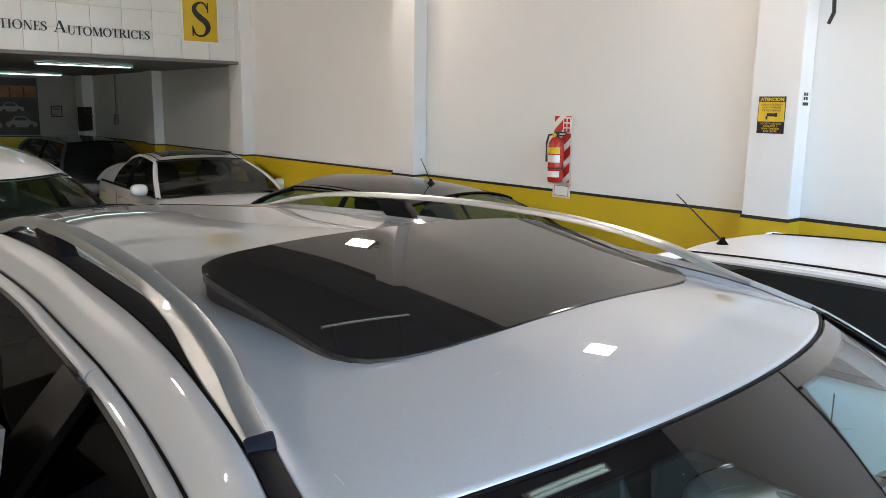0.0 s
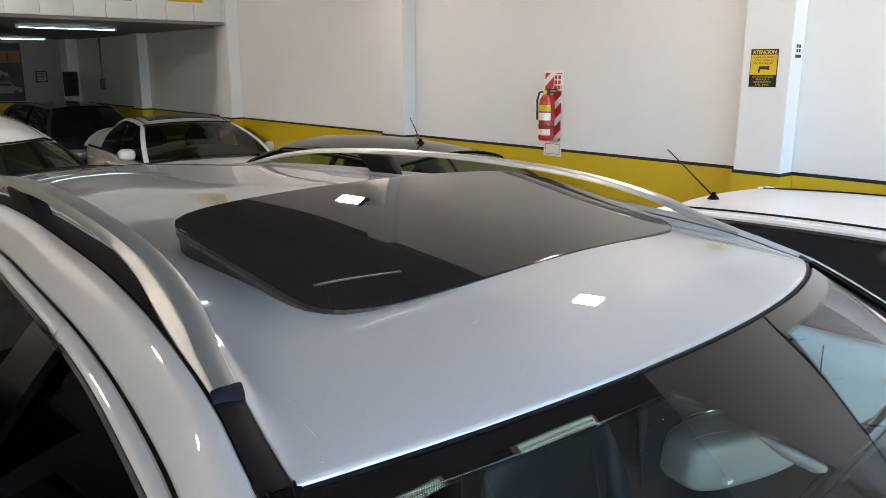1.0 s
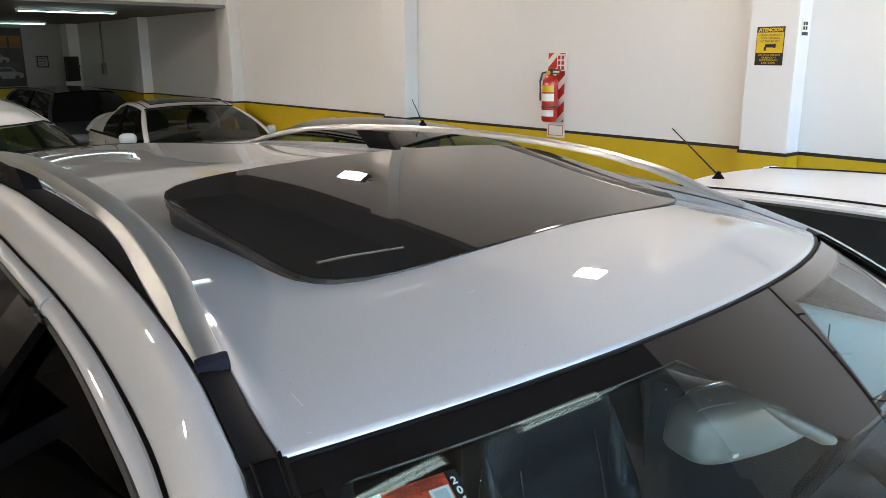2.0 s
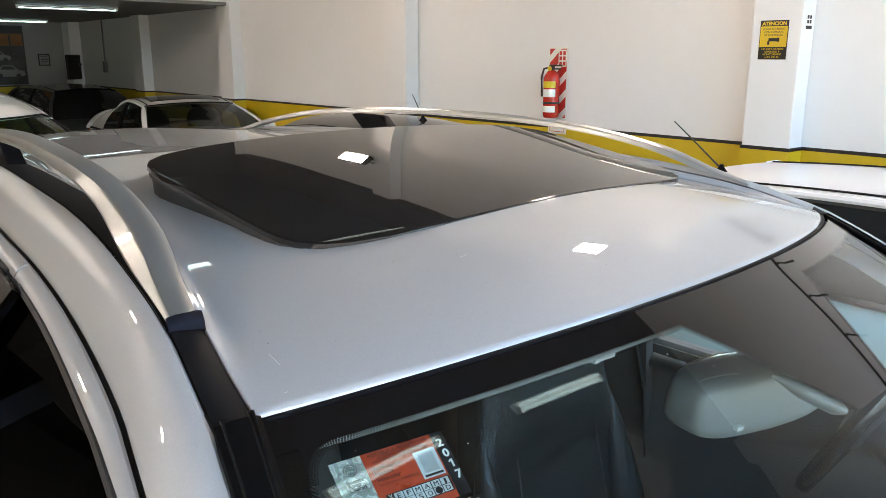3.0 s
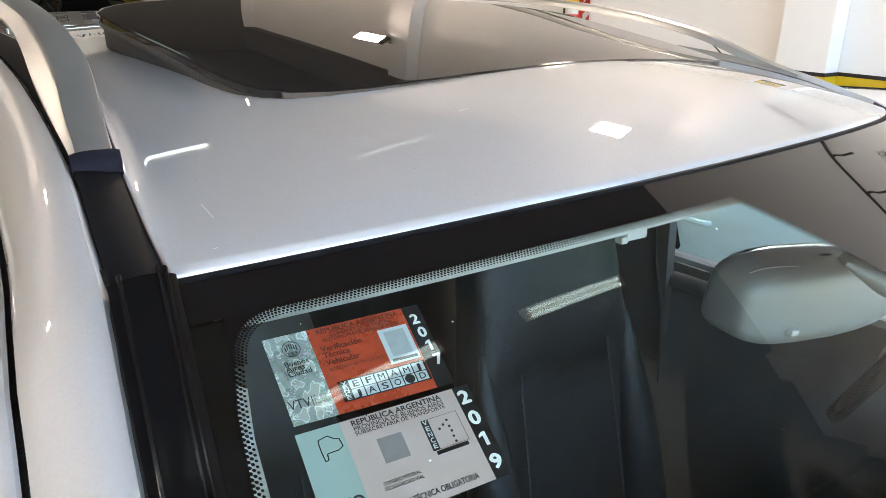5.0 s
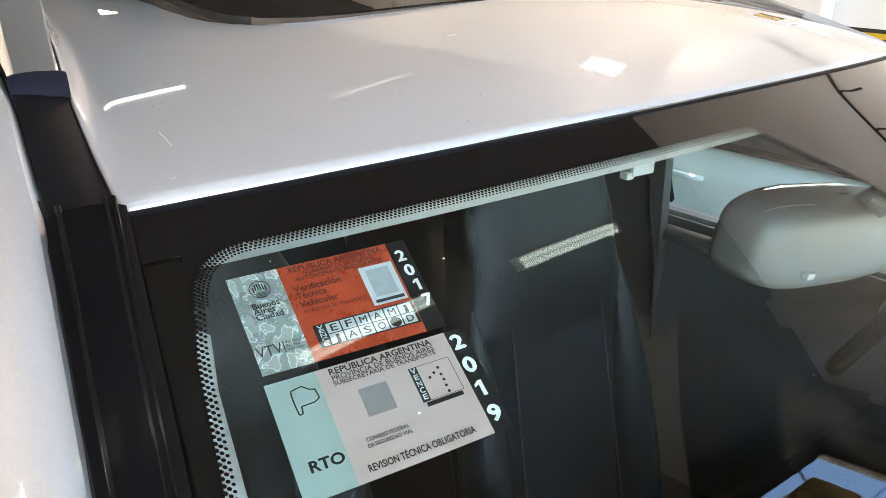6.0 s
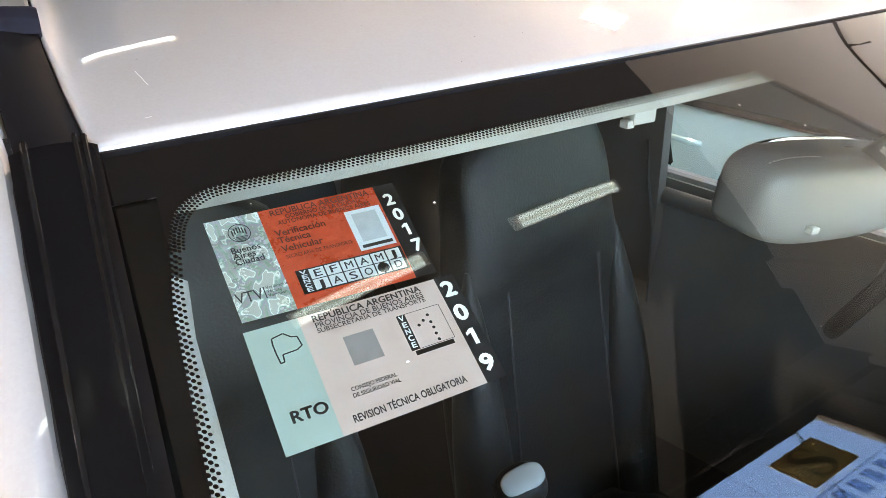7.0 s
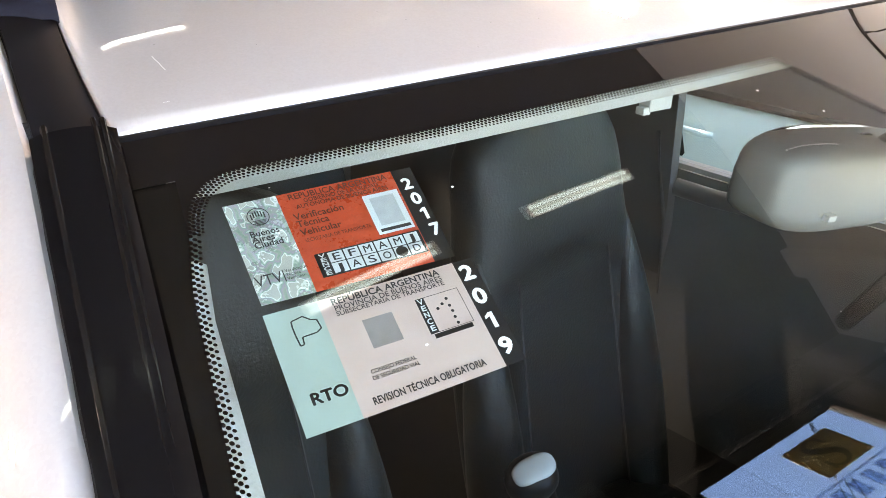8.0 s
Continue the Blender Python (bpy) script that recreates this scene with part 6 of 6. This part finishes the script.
P_DARK = mat("poster_dark", (0.04, 0.04, 0.04), 0.5, vary=0.3, vary_scale=6)
poster = thing("wall_poster", "large grey photo poster of old cars on the back wall", "poster", pose(1.3, Y_BACK - 0.008, 1.40))
part("sheet", box(0, -0.004, 0, 2.10, 0, 1.0), P_GREY, poster, smooth=False)
part("orange_band", box(0.02, -0.006, 0.66, 2.08, -0.004, 0.86), P_ORANGE, poster, smooth=False)
part("dark_band", box(0.02, -0.006, 0.88, 2.08, -0.004, 0.98), P_DARK, poster, smooth=False)
for k in range(9):
    part("dark_post", box(0.1 + 0.22 * k, -0.0075, 0.5, 0.13 + 0.22 * k, -0.006, 0.84), P_DARK, poster, smooth=False)


def flat_car(x, z, w, material):
    rows = [(0, 0.10), (0.02, 0.25), (0.18, 0.32), (0.30, 0.5), (0.62, 0.5), (0.78, 0.32), (0.97, 0.26), (1, 0.10), (0.85, 0.04), (0.15, 0.04)]
    bm = bmesh.new()
    bm.faces.new([bm.verts.new((x + a * w, -0.0085, z + b * w * 0.8)) for a, b in rows])
    bmesh.ops.triangulate(bm, faces=bm.faces[:])
    part("printed_car", bm, material, poster, smooth=False)
    bm = bmesh.new()
    bm.faces.new([bm.verts.new((x + a * w, -0.0095, z + b * w * 0.8)) for a, b in ((0.24, 0.33), (0.32, 0.46), (0.60, 0.46), (0.70, 0.33))])
    for c in (0.22, 0.78):
        bm.faces.new([bm.verts.new((x + (c + 0.08 * math.cos(t)) * w, -0.0095, z + (0.07 + 0.1 * math.sin(t)) * w * 0.8)) for t in (2 * math.pi * q / 14 for q in range(14))])
    part("printed_window", bm, P_DARK, poster, smooth=False)


for x, z, w in ((1.45, 0.40, 0.42), (1.0, 0.42, 0.4), (1.55, 0.12, 0.52), (0.95, 0.10, 0.55), (0.35, 0.36, 0.45), (0.2, 0.08, 0.6)):
    flat_car(x, z, w, P_PALE)
for k, (x, z, w) in enumerate(((0.03, 0.15, 0.11), (0.05, 0.125, 0.10), (0.03, 0.10, 0.12), (0.04, 0.07, 0.11), (0.03, 0.04, 0.09))):
    part("print_mark", box(x, -0.0235, z, x + w, -0.0222, z + 0.010), P_DARK, pic, smooth=False)
structure("column_corner", box(4.045, 14.60, 0, X_WALL - 0.002, Y_BACK - 0.002, Z_LOW, 0.006), WALL, "white plastered corner column in the back bay", "column")
tv = thing("wall_screen", "black screen on a swivel arm in the back bay", "screen", pose(3.98, 14.30, 1.70, 0, 0, -48))
part("casing", box(-0.02, -0.19, -0.21, 0.03, 0.19, 0.21, 0.01), STEEL, tv)
part("glass", box(-0.025, -0.175, -0.195, -0.02, 0.175, 0.195), DARK_GLASS, tv, smooth=False)
part("swivel_arm", sweep([(0.02, 0, 0.05), (0.13, 0.0, 0.05), (0.24, -0.16, 0.05)], 0.018, 8), STEEL, tv)
conduit = thing("cable_conduit", "grey cable conduit with a small junction box on the bay wall", "conduit", pose(X_WALL - 0.02, 13.35, 0))
part("pipe", sweep([(0, 0, 1.80), (0, 0, 2.46)], 0.013, 8), GREY_PLASTIC, conduit)
part("junction_box", box(-0.03, -0.06, 1.62, 0.018, 0.06, 1.80, 0.006), GREY_PLASTIC, conduit)
structure("wall_ledge", box(X_WALL - 0.02, 8.75, 2.165, X_WALL - 0.001, 11.30, 2.178), WALL, "narrow ledge along the shaded bay wall", "ledge")
# black wire rack on the wall, of which the ends reach into view
rack = thing("wall_wire", "black cable with short spurs strung along the wall", "cable", pose(0, 0, 0))
WIRE = [(1.86, 2.62), (1.54, 2.66), (1.2, 2.71), (0.98, 2.76), (0.80, 2.86), (0.60, 3.02), (0.42, 3.11), (0.2, 3.14), (-0.2, 3.14), (-0.8, 3.16), (-1.5, 3.2)]
part("wire", sweep([(x, y, line(y, sorted(WIRE))) for x, y, z in ((X_WALL - 0.06, -1.5 + 3.36 * k / 60, 0) for k in range(61))], 0.017, 6), STEEL, rack)
for y in (1.72, 1.42, 1.12, 0.42, 0.05, -0.35, -0.8):
    z = line(y, sorted(WIRE))
    part("spur", sweep([(X_WALL - 0.06, y, z), (X_WALL - 0.07, y + 0.02, z - 0.05), (X_WALL - 0.08, y + 0.01, z - 0.14), (X_WALL - 0.09, y + 0.03, z - (0.28 if y < 0.8 else 0.20))], 0.011, 6), STEEL, rack)
    part("bracket", sweep([(X_WALL + 0.01, y, z + 0.02), (X_WALL - 0.07, y, z + 0.004)], 0.014, 6), STEEL, rack)



def tube_lamp(x, y, z, length, m_rot=0.0, twin=False, label="white fluorescent tube lamp on the ceiling", glow=None):
    t = thing("tube_lamp", label, "ceiling light", pose(x, y, z, 0, 0, m_rot), "fluorescent lamps")
    part("housing", box(-length / 2, -0.05 if twin else -0.008, 0.0, length / 2, 0.05 if twin else 0.008, 0.05 if twin else 0.012, 0.003), SIGN_W, t)
    for o in ((-0.025, 0.025) if twin else (0,)):
        part("tube", sweep([(-length / 2 + 0.03, o, -0.018), (length / 2 - 0.03, o, -0.018)], 0.013 if twin else 0.0052, 10), glow or TUBE, t, "glowing tube")
    for sx in (-1, 1):
        part("end_cap", box(sx * (length / 2 - 0.02) - 0.015, -0.045 if twin else -0.010, -0.034 if twin else -0.026, sx * (length / 2 - 0.02) + 0.015, 0.045 if twin else 0.010, 0.0, 0.003), SIGN_W, t)
    return t


tube_lamp(2.70, 9.75, 2.45, 1.15)
tube_lamp(3.0, 14.0, 2.45, 1.15)

# twin tubes high under the hall's ceiling
for x, y, r in ((1.95, -0.33, 0), (0.42, -0.30, 0), (1.37, 5.62, -13), (-1.6, -0.3, 0)):
    hung = tube_lamp(x, y, 4.80, 0.9, r, True, "twin fluorescent tube lamp hung from the high ceiling on two rods", TUBE_HIGH)
    for o in (-0.3, 0.3):
        part("rod", sweep([(o, 0, 0.045), (o, 0, HALL_TOP - 4.80 + 0.01)], 0.006, 6), STEEL, hung)


single = tube_lamp(2.84, 3.86, 4.78, 1.05, 5, False, "single weak fluorescent tube lamp hung on two rods", TUBE_DIM)
for o in (-0.4, 0.4):
    part("rod", sweep([(o, 0, 0.012), (o, 0, HALL_TOP - 4.78 + 0.01)], 0.005, 6), STEEL, single)


def floodlight(x, y, z, target, anchor, where="the column", glow=None):
    t = thing("floodlight", "square black LED floodlight on a bracket on " + where, "floodlight", look((x, y, z), target), "floodlights")
    part("housing", box(-0.15, -0.12, 0.006, 0.15, 0.12, 0.05, 0.01), STEEL, t)
    part("diffuser", box(-0.13, -0.10, 0.0, 0.13, 0.10, 0.006, 0.001), glow or LED, t, "glowing white panel", smooth=False)
    part("bracket", sweep([(-0.15, 0, 0.03), (-0.16, 0, 0.12), (0, 0, 0.17), (0.16, 0, 0.12), (0.15, 0, 0.03)], 0.009, 6), STEEL, t)
    # baffle added round the panel to keep its spill off wall and column
    hood = box(-0.146, 0.108, -0.05, 0.146, 0.114, 0.004)
    box(-0.146, -0.114, -0.05, 0.146, -0.108, 0.004, 0, hood)
    box(-0.146, -0.107, -0.05, -0.138, 0.107, 0.004, 0, hood)
    box(0.138, -0.107, -0.05, 0.146, 0.107, 0.004, 0, hood)
    part("hood", hood, STEEL, t, "added black baffle against spill light", smooth=False)
    arm_end = t.matrix_basis.inverted() @ Vector(anchor)
    part("arm", sweep([(0, 0, 0.165), arm_end], 0.014, 6), STEEL, t)


floodlight(3.88, 5.32, 3.80, (0.68, 4.12, 0.8), (X_COL + 0.01, 5.3, 3.82))
floodlight(3.86, 2.16, 4.02, (0.66, 0.96, 0.8), (X_COL + 0.01, 1.8, 4.04))
floodlight(-3.1, 8.2, 4.3, (-1.6, 3.4, 0.9), (-3.1, Y_BEAM + 0.03, 4.33), "the back wall")
# two unseen lamps added on the west wall as fill for the east wall
for fy in (2.5, 7.3):
    floodlight(X_LEFT + 0.22, fy, 4.1, (0.0, fy + 0.6, 1.5), (X_LEFT - 0.01, fy, 4.13), "the side wall", LED_FILL)

# white glazed tiles on the beam
tiles(-2.55, 4.04, Z_BEAM + 0.004, Z_TILE, 0.33, 0.25, header)

# a short scratch on the silver roof, and dust on the windshield
SCRATCH = mat("bare_scratch", (0.6, 0.6, 0.59), 0.5, vary=0.1, vary_scale=300)
for u0, v0, u1, v1 in ((0.0512, 0.0585, 0.0482, 0.0370), (0.030, 0.004, 0.033, 0.003), (0.30, 0.07, 0.312, 0.071)):
    part("scratch", sweep([(u0 + (u1 - u0) * k / 4, v0 + (v1 - v0) * k / 4 + 0.0006 * math.sin(2.4 * k), roof_z(u0 + (u1 - u0) * k / 4, v0 + (v1 - v0) * k / 4) + 0.0001) for k in range(5)], 0.00026, 5, flat=0.3), SCRATCH, panel, "fine pale scratch")
rnd = random.Random(7)
bm = bmesh.new()
for k in range(70):
    u, d, r = rnd.uniform(0.03, 1.1), rnd.uniform(0.02, 0.55), rnd.choice((0.0003, 0.0004, 0.0004, 0.0006, 0.0009))
    turn = rnd.uniform(0, 6)
    bm.faces.new([bm.verts.new(pane(u + r * rnd.uniform(0.6, 1.6) * math.cos(t + turn), d + r * rnd.uniform(0.5, 1.2) * math.sin(t + turn), 0.0004)) for t in (math.pi * i / 3 for i in range(6))])
tagged(part("dust_specks", bm, SCRATCH, shield, "pale specks of dust on the glass", smooth=False), kind="stuff")
bm = bmesh.new()
for k in range(60):
    u, v, r = rnd.uniform(0.02, 1.0), rnd.uniform(-0.05, 0.12), rnd.choice((0.0003, 0.0004, 0.0005, 0.0007))
    if v < brow(u) + 0.02 or u < 0.45 * v + 0.01:
        continue
    bm.faces.new([bm.verts.new((u + r * math.cos(t), v + r * rnd.uniform(0.5, 1.2) * math.sin(t), roof_z(u + r * math.cos(t), v) + 0.0003)) for t in (math.pi * i / 3 for i in range(6))])
tagged(part("dust_specks", bm, STITCH, panel, "fine dust on the roof", smooth=False), kind="stuff")
